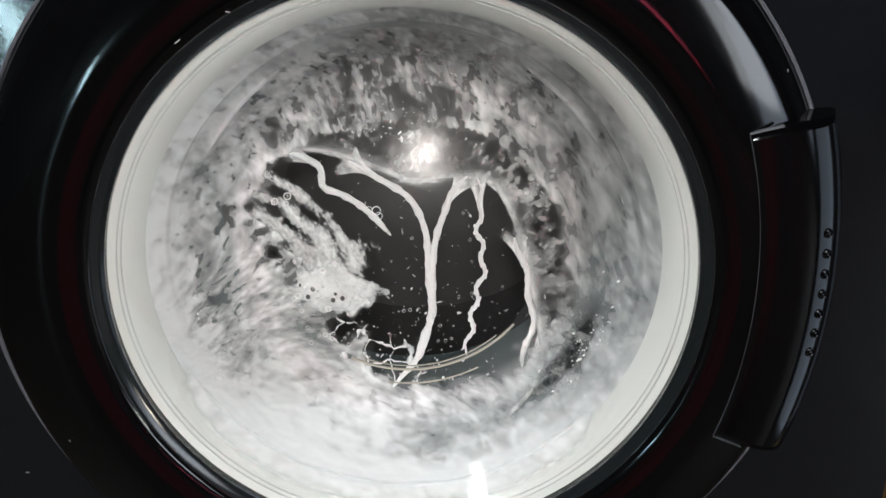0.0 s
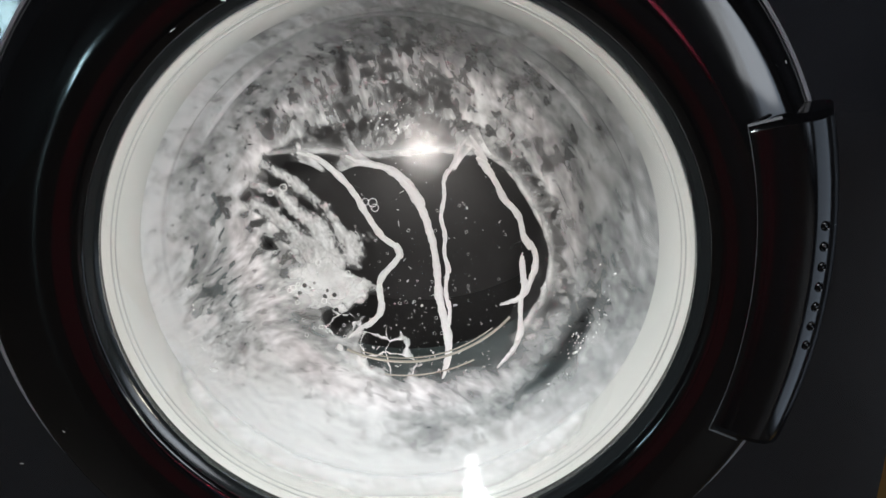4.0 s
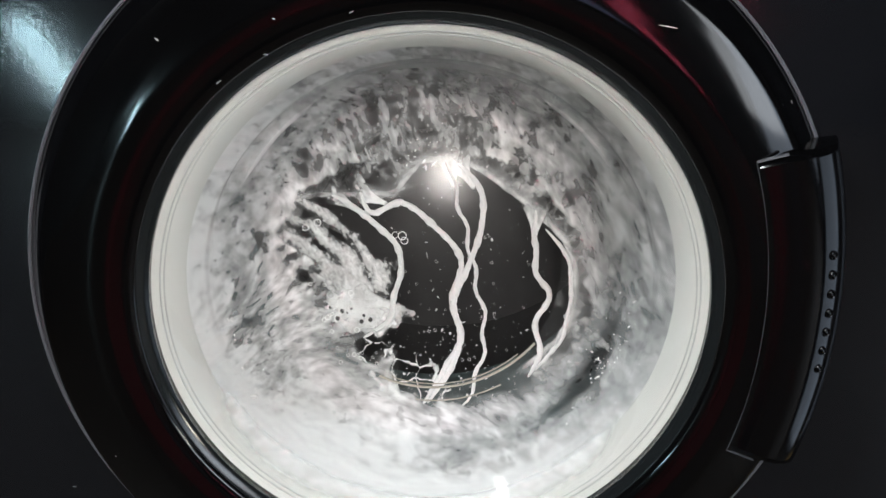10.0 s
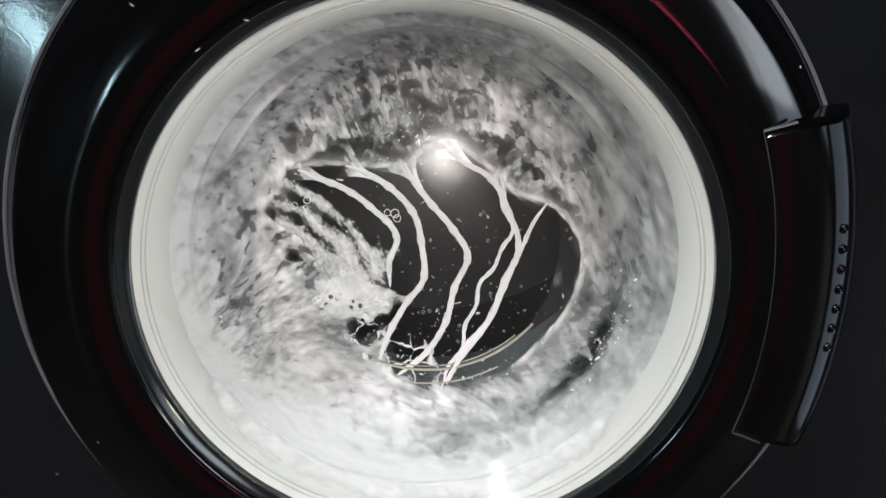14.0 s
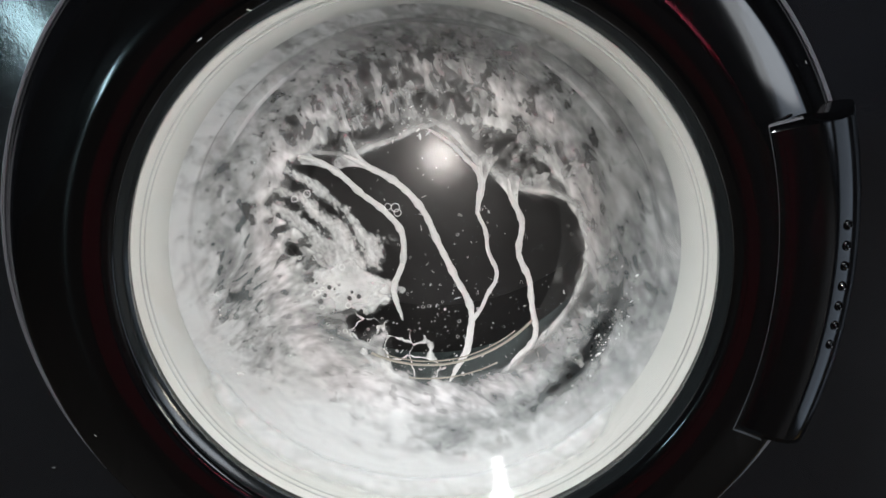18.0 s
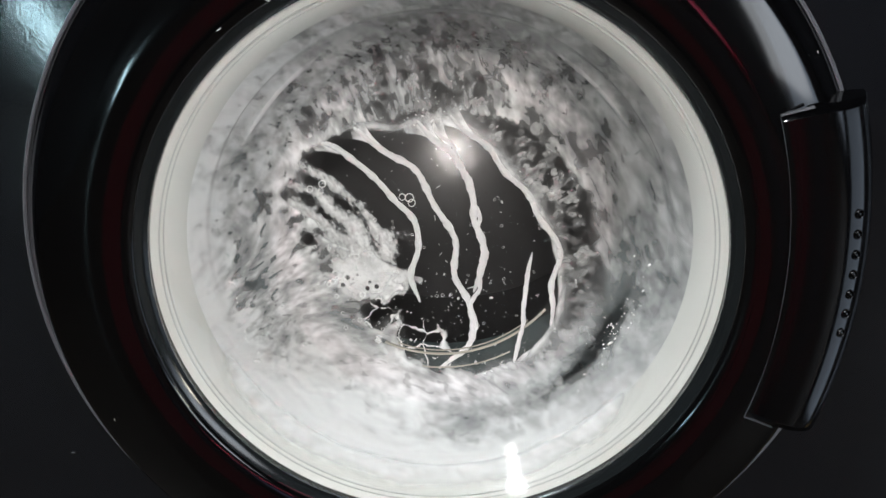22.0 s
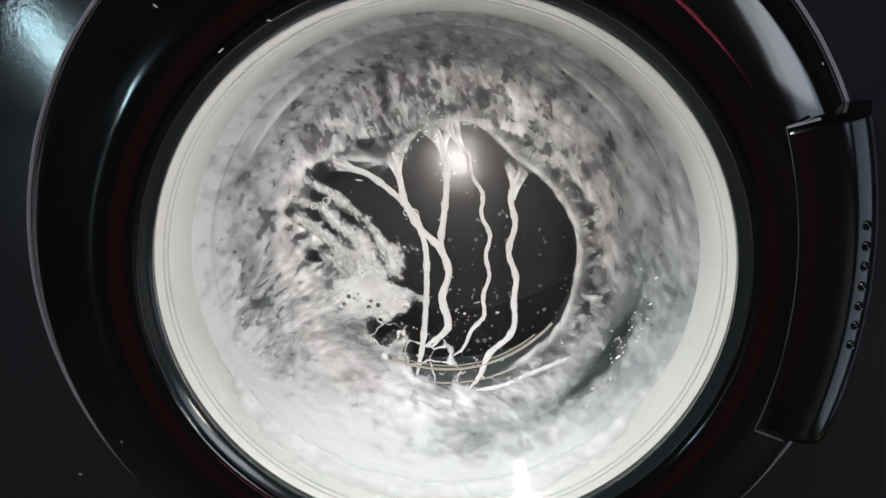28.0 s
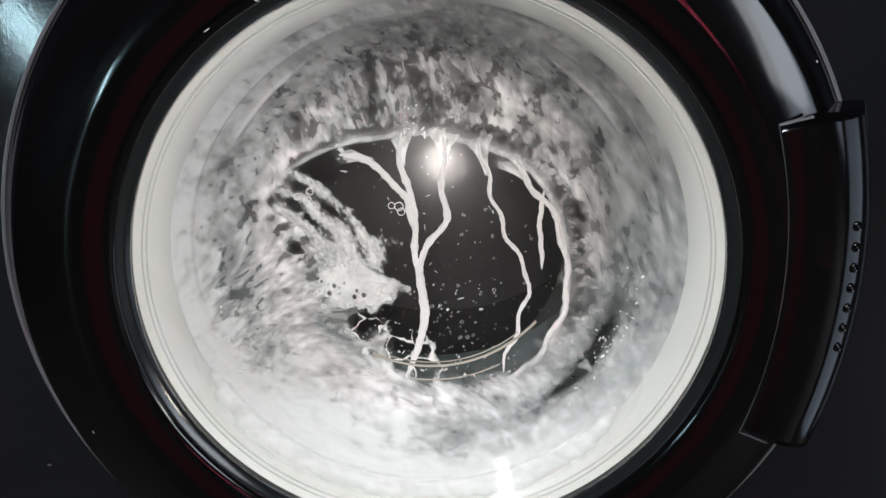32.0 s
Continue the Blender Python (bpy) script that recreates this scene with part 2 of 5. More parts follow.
GLINT_GLOW = glowing("added_glint_glow", (1.0, 0.93, 0.80), 58.0)
SOFT = ((-1.0, 0.04), (-0.4, 0.18), (0.1, 0.36), (0.6, 0.58), (1.2, 0.92), (1.5, 1.0))
FILM = suds("thin_suds_film", (1.3, 1.5, 0.65), (28, 66, 230), SOFT, pit_edge=(0.50, 0.585), pits=0.78, drips=1.7)
CLOUD = suds("drifting_suds_clouds", (1.5, 0.8, 0.2), (26, 75, 220), ((0.05, 0.0), (0.5, 0.25), (1.0, 0.5), (1.5, 0.7)), pits=0.0)
FILM_DRIFT = suds("drifting_suds_film", (0.8, 1.5, 0.5), (45, 120, 380), ((0.0, 0.0), (0.25, 0.25), (0.7, 0.5), (1.2, 0.8)), pits=0.0)
LACE = suds("lacy_suds", (0.8, 1.0, 0.7), (60, 165, 480), ((-0.35, 0.0), (0.0, 0.22), (0.45, 0.58), (1.2, 0.95)), pits=0.0)
CLUMP = suds("thick_clump_suds", (0.5, 0.5, 0.15), (60, 170, 500), ((-0.2, 0.0), (0.1, 0.5), (0.6, 0.9), (1.1, 1.0)), pits=0.0, bump=0.06)
FOAM = surface("thick_suds", (0.88, 0.88, 0.88), 0.7, grain=200, vary=0.05, bump=0.3, bump_scale=900)
SPECK = surface("thin_grey_suds", (0.60, 0.60, 0.61), 0.45, grain=300, vary=0.4)
THREAD = surface("running_suds", (0.66, 0.66, 0.66), 0.5, grain=260, vary=0.14, bump=0.5, bump_scale=520, depth=0.0016)


# ---- helpers for building ----
def part(name, bm, material, parent=None, label="", smooth=True):
    """Links a bmesh, given in world space, as one mesh object; under parent, it keeps its place."""
    data = bpy.data.meshes.new(name)
    for f in bm.faces:
        f.smooth = smooth
    bm.to_mesh(data)
    bm.free()
    data.materials.append(material)
    if smooth:
        data.set_sharp_from_angle(angle=radians(28))
    ob = new(name, data)
    if parent:
        ob.parent = parent
        ob.matrix_parent_inverse = world_of(parent).inverted()
    return tagged(ob, label)


def world_of(ob):
    m = ob.matrix_basis.copy()
    if ob.parent:
        m = world_of(ob.parent) @ ob.matrix_parent_inverse @ m
    return m


def empty(name, at, label="", category="", group="", kind=""):
    ob = new(name)
    ob.location = at
    ob.empty_display_size = 0.05
    return tagged(ob, label, category, group, kind)


def ring(profile, seg=160, a0=0.0, a1=360.0, closed=True):
    """A body turned round the door's axis: profile of (radius, depth), joined up end to start if closed."""
    bm = bmesh.new()
    full = abs(a1 - a0) >= 359.9
    count = seg if full else seg + 1
    loops = []
    for i in range(count):
        a = radians(a0 + (a1 - a0) * i / seg)
        loops.append([bm.verts.new((r * math.cos(a), y, Z0 + r * math.sin(a))) for r, y in profile])
    n = len(profile)
    for i in range(seg):
        u, v = loops[i], loops[(i + 1) % count]
        for j in range(n if closed else n - 1):
            bm.faces.new((u[j], u[(j + 1) % n], v[(j + 1) % n], v[j]))
    if not full and closed:
        bm.faces.new(loops[0])
        bm.faces.new(loops[-1][::-1])
    bmesh.ops.recalc_face_normals(bm, faces=bm.faces)
    return bm


def box(x0, x1, y0, y1, z0, z1, bevel=0.0):
    bm = bmesh.new()
    bmesh.ops.create_cube(bm, size=1)
    bmesh.ops.scale(bm, vec=(x1 - x0, y1 - y0, z1 - z0), verts=bm.verts)
    bmesh.ops.translate(bm, vec=((x0 + x1) / 2, (y0 + y1) / 2, (z0 + z1) / 2), verts=bm.verts)
    if bevel:
        bmesh.ops.bevel(bm, geom=bm.edges, offset=bevel, segments=3, profile=0.5, affect="EDGES")
    return bm


def step(a, b, x):
    k = min(max((x - a) / (b - a), 0), 1)
    return k * k * (3 - 2 * k)


def arc_smooth(points, steps=6):
    """Catmull-Rom through points."""
    pts = [Vector(p) for p in points]
    pts = [2 * pts[0] - pts[1], *pts, 2 * pts[-1] - pts[-2]]
    made = []
    for i in range(1, len(pts) - 2):
        for k in range(steps):
            t = k / steps
            a, b, c, d = pts[i - 1:i + 3]
            made.append(0.5 * ((2 * b) + (c - a) * t + (2 * a - 5 * b + 4 * c - d) * t * t + (3 * b - a - 3 * c + d) * t ** 3))
    made.append(pts[-2])
    return [tuple(p) for p in made]


# ---- the room ----
def wall_piece(name, *args):
    return tagged(part(name, box(*args), WALL_PAINT, smooth=False), "plain dark grey painted wall", "wall", kind="structure")


GOLDEN_WOOD = surface("golden_laminate", (0.50, 0.32, 0.11), 0.5, grain=10, vary=0.12)
# the same laminate painted dark, so the door mirrors a dim floor
DARKENED_WOOD = surface("darkened_laminate", (0.055, 0.04, 0.025), 0.5, grain=10, vary=0.12)
tagged(part("floor", box(-1.8, 1.8, -2.6, 1.0, -0.05, 0.0), surface("floor_joint", (0.03, 0.022, 0.014), 0.7), smooth=False), "golden wood laminate floor in long boards, painted darker out of view", "floor", kind="structure")
wall_piece("wall_north", -1.8, 1.8, 1.0, 1.1, -0.05, 2.5)
wall_piece("wall_west", -1.9, -1.8, -2.7, 1.1, -0.05, 2.5)
wall_piece("wall_south", -1.9, 1.9, -2.7, -2.6, -0.05, 2.5)
# the east wall stands round a window opening
wall_piece("wall_east", 1.8, 1.9, -2.7, -2.45, -0.05, 2.5)
wall_piece("wall_east", 1.8, 1.9, -1.40, 1.1, -0.05, 2.5)
wall_piece("wall_east", 1.8, 1.9, -2.45, -1.40, -0.05, 0.2)
wall_piece("wall_east", 1.8, 1.9, -2.45, -1.40, 1.4, 2.5)
tagged(part("ceiling", box(-1.9, 1.9, -2.7, 1.1, 2.5, 2.6), CEILING_PAINT, smooth=False), "plain dark grey painted ceiling", "ceiling", kind="structure")
win = empty("window_1", (1.85, -1.4, 0.2), "dark framed window with grey daylight", "window", kind="structure")
for y0, y1 in ((-2.40, -1.45),):
    part("pane", box(1.855, 1.86, y0, y1, 0.25, 1.35), DAY_GLOW, win, smooth=False)
for y0, y1, z0, z1 in ((-2.45, -2.40, 0.2, 1.4), (-1.45, -1.40, 0.2, 1.4), (-2.40, -1.45, 0.2, 0.25), (-2.40, -1.45, 1.35, 1.4)):
    part("window_frame", box(1.82, 1.87, y0, y1, z0, z1, 0.004), WINDOW_FRAME, win, smooth=False)

# unseen wall end with a low glowing pane, added for the handle's highlight
wall_piece("added_wall_end", 0.66, 0.76, -0.42, 1.0, 0.56, 2.5)
wall_piece("added_wall_end", 0.66, 0.76, 0.18, 1.0, 0.0, 0.56)
wall_piece("added_wall_return", 0.76, 1.8, -0.42, -0.32, 0.0, 2.5)
low_pane = empty("low_added_pane", (0.68, -0.12, 0.0), "low glowing pane beside the machine, added for the handle's highlight", "window", kind="structure")
part("pane", box(0.672, 0.677, -0.30, 0.03, 0.02, 0.55), DIM_GLOW, low_pane, smooth=False)
for y0, y1, z0, z1 in ((-0.42, -0.30, 0.005, 0.56), (0.03, 0.18, 0.005, 0.56), (-0.30, 0.03, 0.005, 0.02), (-0.30, 0.03, 0.55, 0.56)):
    part("window_frame", box(0.662, 0.69, y0, y1, z0, z1), WINDOW_FRAME, low_pane, smooth=False)


def board_floor():
    for i in range(24):
        x0 = -1.8 + i * 0.15
        beside = 0.28 < x0 < 0.6
        part("floor_board", box(x0 + 0.001, x0 + 0.149, -2.6, 0.02 if beside else 1.0, 0.0, 0.004), DARKENED_WOOD, bpy.data.objects["floor"], smooth=False)
        if beside:
            part("floor_board", box(x0 + 0.001, x0 + 0.149, 0.021, 1.0, 0.0, 0.004), GOLDEN_WOOD, bpy.data.objects["floor"], "golden floor board", smooth=False)


board_floor()
lamp = empty("stand_in_lamp", (LAMP[0], LAMP[1] - 0.06, 0.0), "small black lamp on a stand, added in place of a torch by the eye", "lamp")


def rod(x, y0, z0, y1, z1, r0, r1, seg=24):
    """A round bar or cone from one place to another."""
    bm = bmesh.new()
    a, b = Vector((x, y0, z0)), Vector((x, y1, z1))
    bmesh.ops.create_cone(bm, cap_ends=True, segments=seg, radius1=r0, radius2=r1, depth=(b - a).length)
    m = Matrix.Translation((a + b) / 2) @ (b - a).to_track_quat("Z", "Y").to_matrix().to_4x4()
    bmesh.ops.transform(bm, matrix=m, verts=bm.verts)
    return bm


part("lamp_head", rod(LAMP[0], LAMP[1] - 0.06, LAMP[2] + 0.02, LAMP[1] - 0.006, LAMP[2] + 0.002, 0.016, 0.030), GLOSS_BLACK, lamp)
part("stand", rod(LAMP[0], LAMP[1] - 0.06, 0.02, LAMP[1] - 0.06, LAMP[2] + 0.02, 0.006, 0.006), GLOSS_BLACK, lamp)
part("foot_plate", rod(LAMP[0], LAMP[1] - 0.06, 0.004, LAMP[1] - 0.06, 0.022, 0.10, 0.09), GLOSS_BLACK, lamp)
tube = empty("tube_lamp", (TUBE_X, -0.75, 2.5), "long white ceiling lamp with a broad glowing strip, switched on", "lamp")
part("tube", box(TUBE_X - 0.075, TUBE_X + 0.075, -1.35, -0.15, 2.43, 2.46, 0.01), TUBE_GLOW, tube, "glowing white strip")
part("housing", box(TUBE_X - 0.09, TUBE_X + 0.09, -1.40, -0.10, 2.46, 2.5, 0.006), WHITE_PLASTIC, tube)
# glowing strip added behind the eye, tilted to shape the panel's highlight
strip = box(-0.022, 0.022, -0.004, 0.004, -0.15, 0.15)
bmesh.ops.rotate(strip, cent=(0, 0, 0), matrix=Matrix.Rotation(radians(-32), 3, "Y"), verts=strip.verts)
bmesh.ops.translate(strip, vec=(-1.38, -2.594, 0.25), verts=strip.verts)
tagged(part("glow_strip", strip, STRIP_GLOW, smooth=False), "slanting glowing strip, added for the highlight on the front panel", "daylight gap", kind="structure")
# glowing blue pane added out of view, mirrored in the door glass
tagged(part("blue_glow_pane", box(0.18, 0.56, -2.60, -2.592, 0.25, 0.80), LOW_GLOW, smooth=False), "low blue glowing pane, added for the blue reflection in the glass", "window", kind="structure")
# bright pane added on the wall only to put a glint on the bezel
tagged(part("glint_pane", box(1.792, 1.80, -1.39, -1.24, 0.50, 0.71), GLINT_GLOW, smooth=False), "small glowing pane added on the side wall for the bezel's glint", "window", kind="structure")
# unseen rug, added so that the black door frame reflects red
rug = part("rug", box(-0.20, 0.05, -1.95, -1.05, 0.004, 0.012, 0.003), RED_CLOTH, smooth=False)
tagged(rug, "dark red woven rug, added for the red reflection on the door", "rug")


def curtain(x0, x1, z0, z1, y):
    bm = bmesh.new()
    rows = []
    n = 60
    for i in range(n + 1):
        u = i / n
        d = y + 0.03 * math.sin(u * 34) + 0.01 * math.sin(u * 81)
        rows.append((bm.verts.new((x0 + (x1 - x0) * u, d, z0)), bm.verts.new((x0 + (x1 - x0) * u, d, z1))))
    for a, b in zip(rows, rows[1:]):
        bm.faces.new((a[0], b[0], b[1], a[1]))
    bmesh.ops.solidify(bm, geom=bm.faces, thickness=0.004)
    return part("curtain", bm, RED_VEIL)


# added pane and curtain, out of view, for the red streak in the door
tagged(part("curtain_pane", box(0.79, 0.91, -2.60, -2.592, 0.2, 1.3), DIM_GLOW, smooth=False), "glowing pane added behind the red curtain", "window", kind="structure")
tagged(curtain(0.72, 0.96, 0.012, 1.4, -2.46), "red cloth curtain in folds, added for the door's red reflection", "curtain")

# ---- the washing machine ----
machine = empty("washing_machine", (0, 0.3, 0), "black front-loading washing machine with a round glass door, full of suds", "washing machine")
FRONT = 0.024
CLEAR = 0.2325


def front_panel():
    """The steel front with a round hole for the door."""
    bm = bmesh.new()
    n = 128
    inner, outer, rim_in = [], [], []
    x, z0, z1 = 0.297, 0.09, 0.70
    for i in range(n):
        a = 2 * math.pi * i / n
        c, s = math.cos(a), math.sin(a)
        inner.append(bm.verts.new((CLEAR * c, FRONT, Z0 + CLEAR * s)))
        rim_in.append(bm.verts.new((CLEAR * c, FRONT + 0.03, Z0 + CLEAR * s)))
        k = min(x / abs(c) if abs(c) > 1e-6 else 9, ((z1 - Z0) if s > 0 else (Z0 - z0)) / abs(s) if abs(s) > 1e-6 else 9)
        outer.append(bm.verts.new((k * c, FRONT, Z0 + k * s)))
    for i in range(n):
        j = (i + 1) % n
        bm.faces.new((inner[i], outer[i], outer[j], inner[j]))
        bm.faces.new((inner[j], rim_in[j], rim_in[i], inner[i]))
    # corners that the rays skip
    for sx, zz in ((1, z1), (1, z0), (-1, z1), (-1, z0)):
        near = sorted(outer, key=lambda v: (v.co.x - sx * x) ** 2 + (v.co.z - zz) ** 2)[:2]
        bm.faces.new((near[0], near[1], bm.verts.new((sx * x, FRONT, zz))))
    bmesh.ops.recalc_face_normals(bm, faces=bm.faces)
    return bm


part("front_panel", front_panel(), PANEL, machine, "dark textured steel front", smooth=False)
part("side_panel", box(-0.30, -0.297, FRONT, 0.60, 0.02, 0.83), PANEL, machine, smooth=False)
part("side_panel", box(0.297, 0.30, FRONT, 0.60, 0.02, 0.83), PANEL, machine, smooth=False)
part("back_panel", box(-0.297, 0.297, 0.597, 0.60, 0.02, 0.83), PANEL, machine, smooth=False)
part("plinth", box(-0.297, 0.297, FRONT + 0.004, 0.59, 0.02, 0.088), PANEL, machine, smooth=False)
part("worktop", box(-0.30, 0.30, FRONT - 0.01, 0.60, 0.83, 0.85, 0.004), PANEL, machine, smooth=False)
part("control_panel", box(-0.297, 0.297, FRONT - 0.006, 0.06, 0.704, 0.828, 0.004), GLOSS_BLACK, machine, smooth=False)
for x in (-0.25, 0.25):
    for y in (0.08, 0.54):
        part("foot", box(x - 0.02, x + 0.02, y - 0.02, y + 0.02, 0.0, 0.02, 0.004), GREY_RUBBER, machine)
# tub front, gasket, drum
part("gasket", ring(arc_smooth([(0.162, 0.05), (0.170, 0.09), (0.160, 0.13), (0.168, 0.17), (0.150, 0.20), (0.152, 0.21), (0.20, 0.21), (0.225, 0.10), (0.225, 0.05)], 4)), GREY_RUBBER, machine, "grey rubber door gasket")
part("drum", ring([(0.152, 0.212), (0.235, 0.222), (0.235, 0.50), (0.0005, 0.50), (0.0005, 0.504), (0.239, 0.504), (0.239, 0.218), (0.152, 0.208)]), DRUM_STEEL, machine, "steel drum, coloured near black for its unlit inside")

# the door: a rounded black frame that carries glass, trims and handle
door = part("door", ring(arc_smooth([(0.1665, 0.004), (0.1672, -0.0048), (0.178, -0.0088), (0.188, -0.0105), (0.196, -0.0101), (0.204, -0.0091), (0.211, -0.0078), (0.2170, -0.0063), (0.2198, -0.0042), (0.2228, 0.0002), (0.2285, 0.0098), (0.2345, 0.020), (0.233, 0.030)], 6) + [(0.200, 0.034), (0.168, 0.030)], 200), GLOSS_BLACK, machine, "glossy black round door frame")
part("edge_trim", ring([(0.2344, 0.0182), (0.2355, 0.0176), (0.2365, 0.0182), (0.2368, 0.0235), (0.2345, 0.0235)], 200), RIM_GREY, door, "thin grey edge trim, lightened with the rim's reflection")
part("inner_lip", ring(arc_smooth([(0.1606, 0.0012), (0.1612, 0.0004), (0.1625, -0.0010), (0.1640, -0.0023), (0.1655, -0.0034), (0.1665, -0.0040)], 3) + [(0.1668, 0.004), (0.1606, 0.006)], 200), LIP_GREY, door, "dark grey bezel")
part("white_ring", ring([(0.1604, 0.0045), (0.1560, 0.0075), (0.1515, 0.0135), (0.1480, 0.0205), (0.1461, 0.0258), (0.150, 0.040), (0.1660, 0.036), (0.1660, 0.0065)], 200), WHITE_PLASTIC, door, "off-white plastic ring behind the glass")
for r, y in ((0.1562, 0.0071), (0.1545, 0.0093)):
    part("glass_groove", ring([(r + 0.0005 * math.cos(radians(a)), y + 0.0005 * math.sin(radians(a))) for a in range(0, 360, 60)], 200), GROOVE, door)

# ---- the glass bowl: a tapering wall and a flat end that leans back ----
TILT_BACK = radians(16)
TAN, YB, ZB = math.tan(TILT_BACK), 0.088, -0.118


def wall_radius(y):
    return 0.1448 - (y - 0.028) * 0.368


def pane_depth(z):
    return YB + (z - ZB) * TAN


def end_rim(a):
    """Radius and depth at which the wall meets the end, at the angle a."""
    r = 0.12
    for _ in range(30):
        r = wall_radius(pane_depth(r * math.sin(a)))
    return r, pane_depth(r * math.sin(a))


def skin(a, off, wall_n=14, turn_n=8, pane_n=46, turn=0.025):
    """The bowl's profile at the angle a, from the rim to the middle, with a rounded turn: rows of (radius, depth, share of the pane, share of the wall)."""
    r1, y1 = end_rim(a)
    rc, yc = r1 + off, y1 + off
    y0, sn = 0.0265, math.sin(a)
    yw = yc - turn
    rp = rc - turn
    made = []
    for k in range(wall_n):
        y = y0 + (yw - y0) * k / wall_n
        made.append((wall_radius(y) + off, y, 0.0, (y - y0) / (y1 - y0)))
    w, p = (wall_radius(yw) + off, yw), (rp, pane_depth(rp * sn) + off)
    for k in range(turn_n + 1):
        t = k / turn_n
        q = [(1 - t) ** 2 * w[i] + 2 * t * (1 - t) * (rc, yc)[i] + t * t * p[i] for i in (0, 1)]
        made.append((q[0], q[1], t, min(1, (q[1] - y0) / (y1 - y0))))
    for k in range(1, pane_n + 1):
        r = rp + (0.003 - rp) * k / pane_n
        made.append((r, pane_depth(r * sn) + off, 1.0, 1.0))
    return made


def bowl():
    bm = bmesh.new()
    n = 160
    grid = []
    for i in range(n):
        a = 2 * math.pi * i / n
        r1, y1 = end_rim(a)
        col = [(0.1603, 0.0015), (0.1600, -0.0012), (0.1592, -0.0026), (0.1582, -0.0022), (0.1574, -0.0004), (0.1566, 0.0022), (0.1552, 0.0041), (0.1510, 0.0099), (0.1470, 0.0154), (0.1430, 0.0210), (0.1390, 0.0265), (0.1368, 0.0296), (0.1364, 0.0340), (0.1372, 0.041), (0.1370, 0.047)]
        col += [(r, y) for r, y, p, u in skin(a, 0.0, 10, 10, 8, 0.005)[8:]]
        grid.append([bm.verts.new((r * math.cos(a), y, Z0 + r * math.sin(a))) for r, y in col])
    mid = bm.verts.new((0, pane_depth(0), Z0))
    for i in range(n):
        u, v = grid[i], grid[(i + 1) % n]
        for j in range(len(u) - 1):
            bm.faces.new((u[j], u[j + 1], v[j + 1], v[j]))
        bm.faces.new((u[-1], mid, v[-1]))
    bmesh.ops.recalc_face_normals(bm, faces=bm.faces)
    return bm


bowl_mesh = bowl()
glass = part("glass_bowl", bowl_mesh, GLASS, door, "clear glass bowl, wet and soapy")
glass.data.materials.append(WET_GLASS)
for f in glass.data.polygons:
    if math.hypot(f.center.x, f.center.z - Z0) < 0.131 and f.center.y > 0.056:
        f.material_index = 1


def on_pane(x, z, lift=0.0):
    """A place on the drum's side of the glass end."""
    return Vector((x, pane_depth(z) + 0.0015 + lift, z))


def pane_pose(x, z, turn, lift=0.0):
    """The pose of a thing on the end, its local x turned by that angle in the end's plane, its local z off the glass."""
    p = on_pane(x, z, lift)
    return Matrix.Translation(p) @ pose(0, 0, 0, 90 - 16, 0, 0) @ Matrix.Rotation(turn, 4, "Z")


def pane_arc(r, a0, a1, thick):
    """A thin raised strip on the glass end, part of a circle."""
    bm = bmesh.new()
    n = 60
    loops = []
    for i in range(n + 1):
        a = radians(a0 + (a1 - a0) * i / n)
        p = on_pane(r * math.cos(a), r * math.sin(a), -0.002) + Vector((0, 0, Z0))
        out_dir = Vector((math.cos(a), 0, math.sin(a)))
        loops.append([bm.verts.new(p + out_dir * thick * math.cos(radians(b)) + Vector((0, thick * math.sin(radians(b)), 0))) for b in range(0, 360, 60)])
    for u, v in zip(loops, loops[1:]):
        for j in range(6):
            bm.faces.new((u[j], u[(j + 1) % 6], v[(j + 1) % 6], v[j]))
    return bm


# brassy strips stand for light caught on the curved glass edge
part("end_glint", pane_arc(0.0985, 247, 316, 0.0010), BRASSY, door, "curved strip painted as a glint on the glass edge")
part("end_glint", pane_arc(0.1075, 263, 296, 0.0006), BRASSY, door, "curved strip painted as a glint on the glass edge")
part("end_glint", pane_arc(0.0960, 252, 308, 0.0005), BRASSY, door, "curved strip painted as a glint on the glass edge")


# ---- handle ----
BEND = 0.0975  # the handle bends more gently than the door: its centre lies this far aside


def bent(profile, seg, a0, a1):
    bm = ring([(r + BEND - 0.002, y) for r, y in profile], seg, a0, a1)
    bmesh.ops.translate(bm, vec=(-BEND, 0, 0), verts=bm.verts)
    return bm


def handle():
    prof = arc_smooth([(0.1895, 0.004), (0.1900, -0.0075), (0.1915, -0.0105), (0.203, -0.0138), (0.212, -0.0148), (0.2200, -0.0136), (0.2275, -0.0098), (0.2340, -0.0035), (0.2382, 0.0045), (0.2396, 0.012)], 5) + [(0.234, 0.016), (0.205, 0.010)]
    bm = bent(prof, 90, -17.2, 18.4)
    for v in bm.verts:
        deg = math.degrees(math.atan2(v.co.z - Z0, v.co.x + BEND))
        v.co.y += max(0, 0.002 - v.co.y) * (0.35 * step(17.7, 18.4, deg) + 0.20 * step(-16.4, -17.2, deg))
        # the upper end slants: it reaches less far up on the outer side
        far = math.hypot(v.co.x + BEND, v.co.z - Z0) - BEND
        slant = radians(1.1) * step(16.0, 18.4, deg) * step(0.200, 0.237, far)
        x, z = v.co.x + BEND, v.co.z - Z0
        v.co.x = x * math.cos(slant) + z * math.sin(slant) - BEND
        v.co.z = Z0 + z * math.cos(slant) - x * math.sin(slant)
    return bm


part("handle", handle(), HANDLE_BLACK, door, "glossy black moulded door handle")
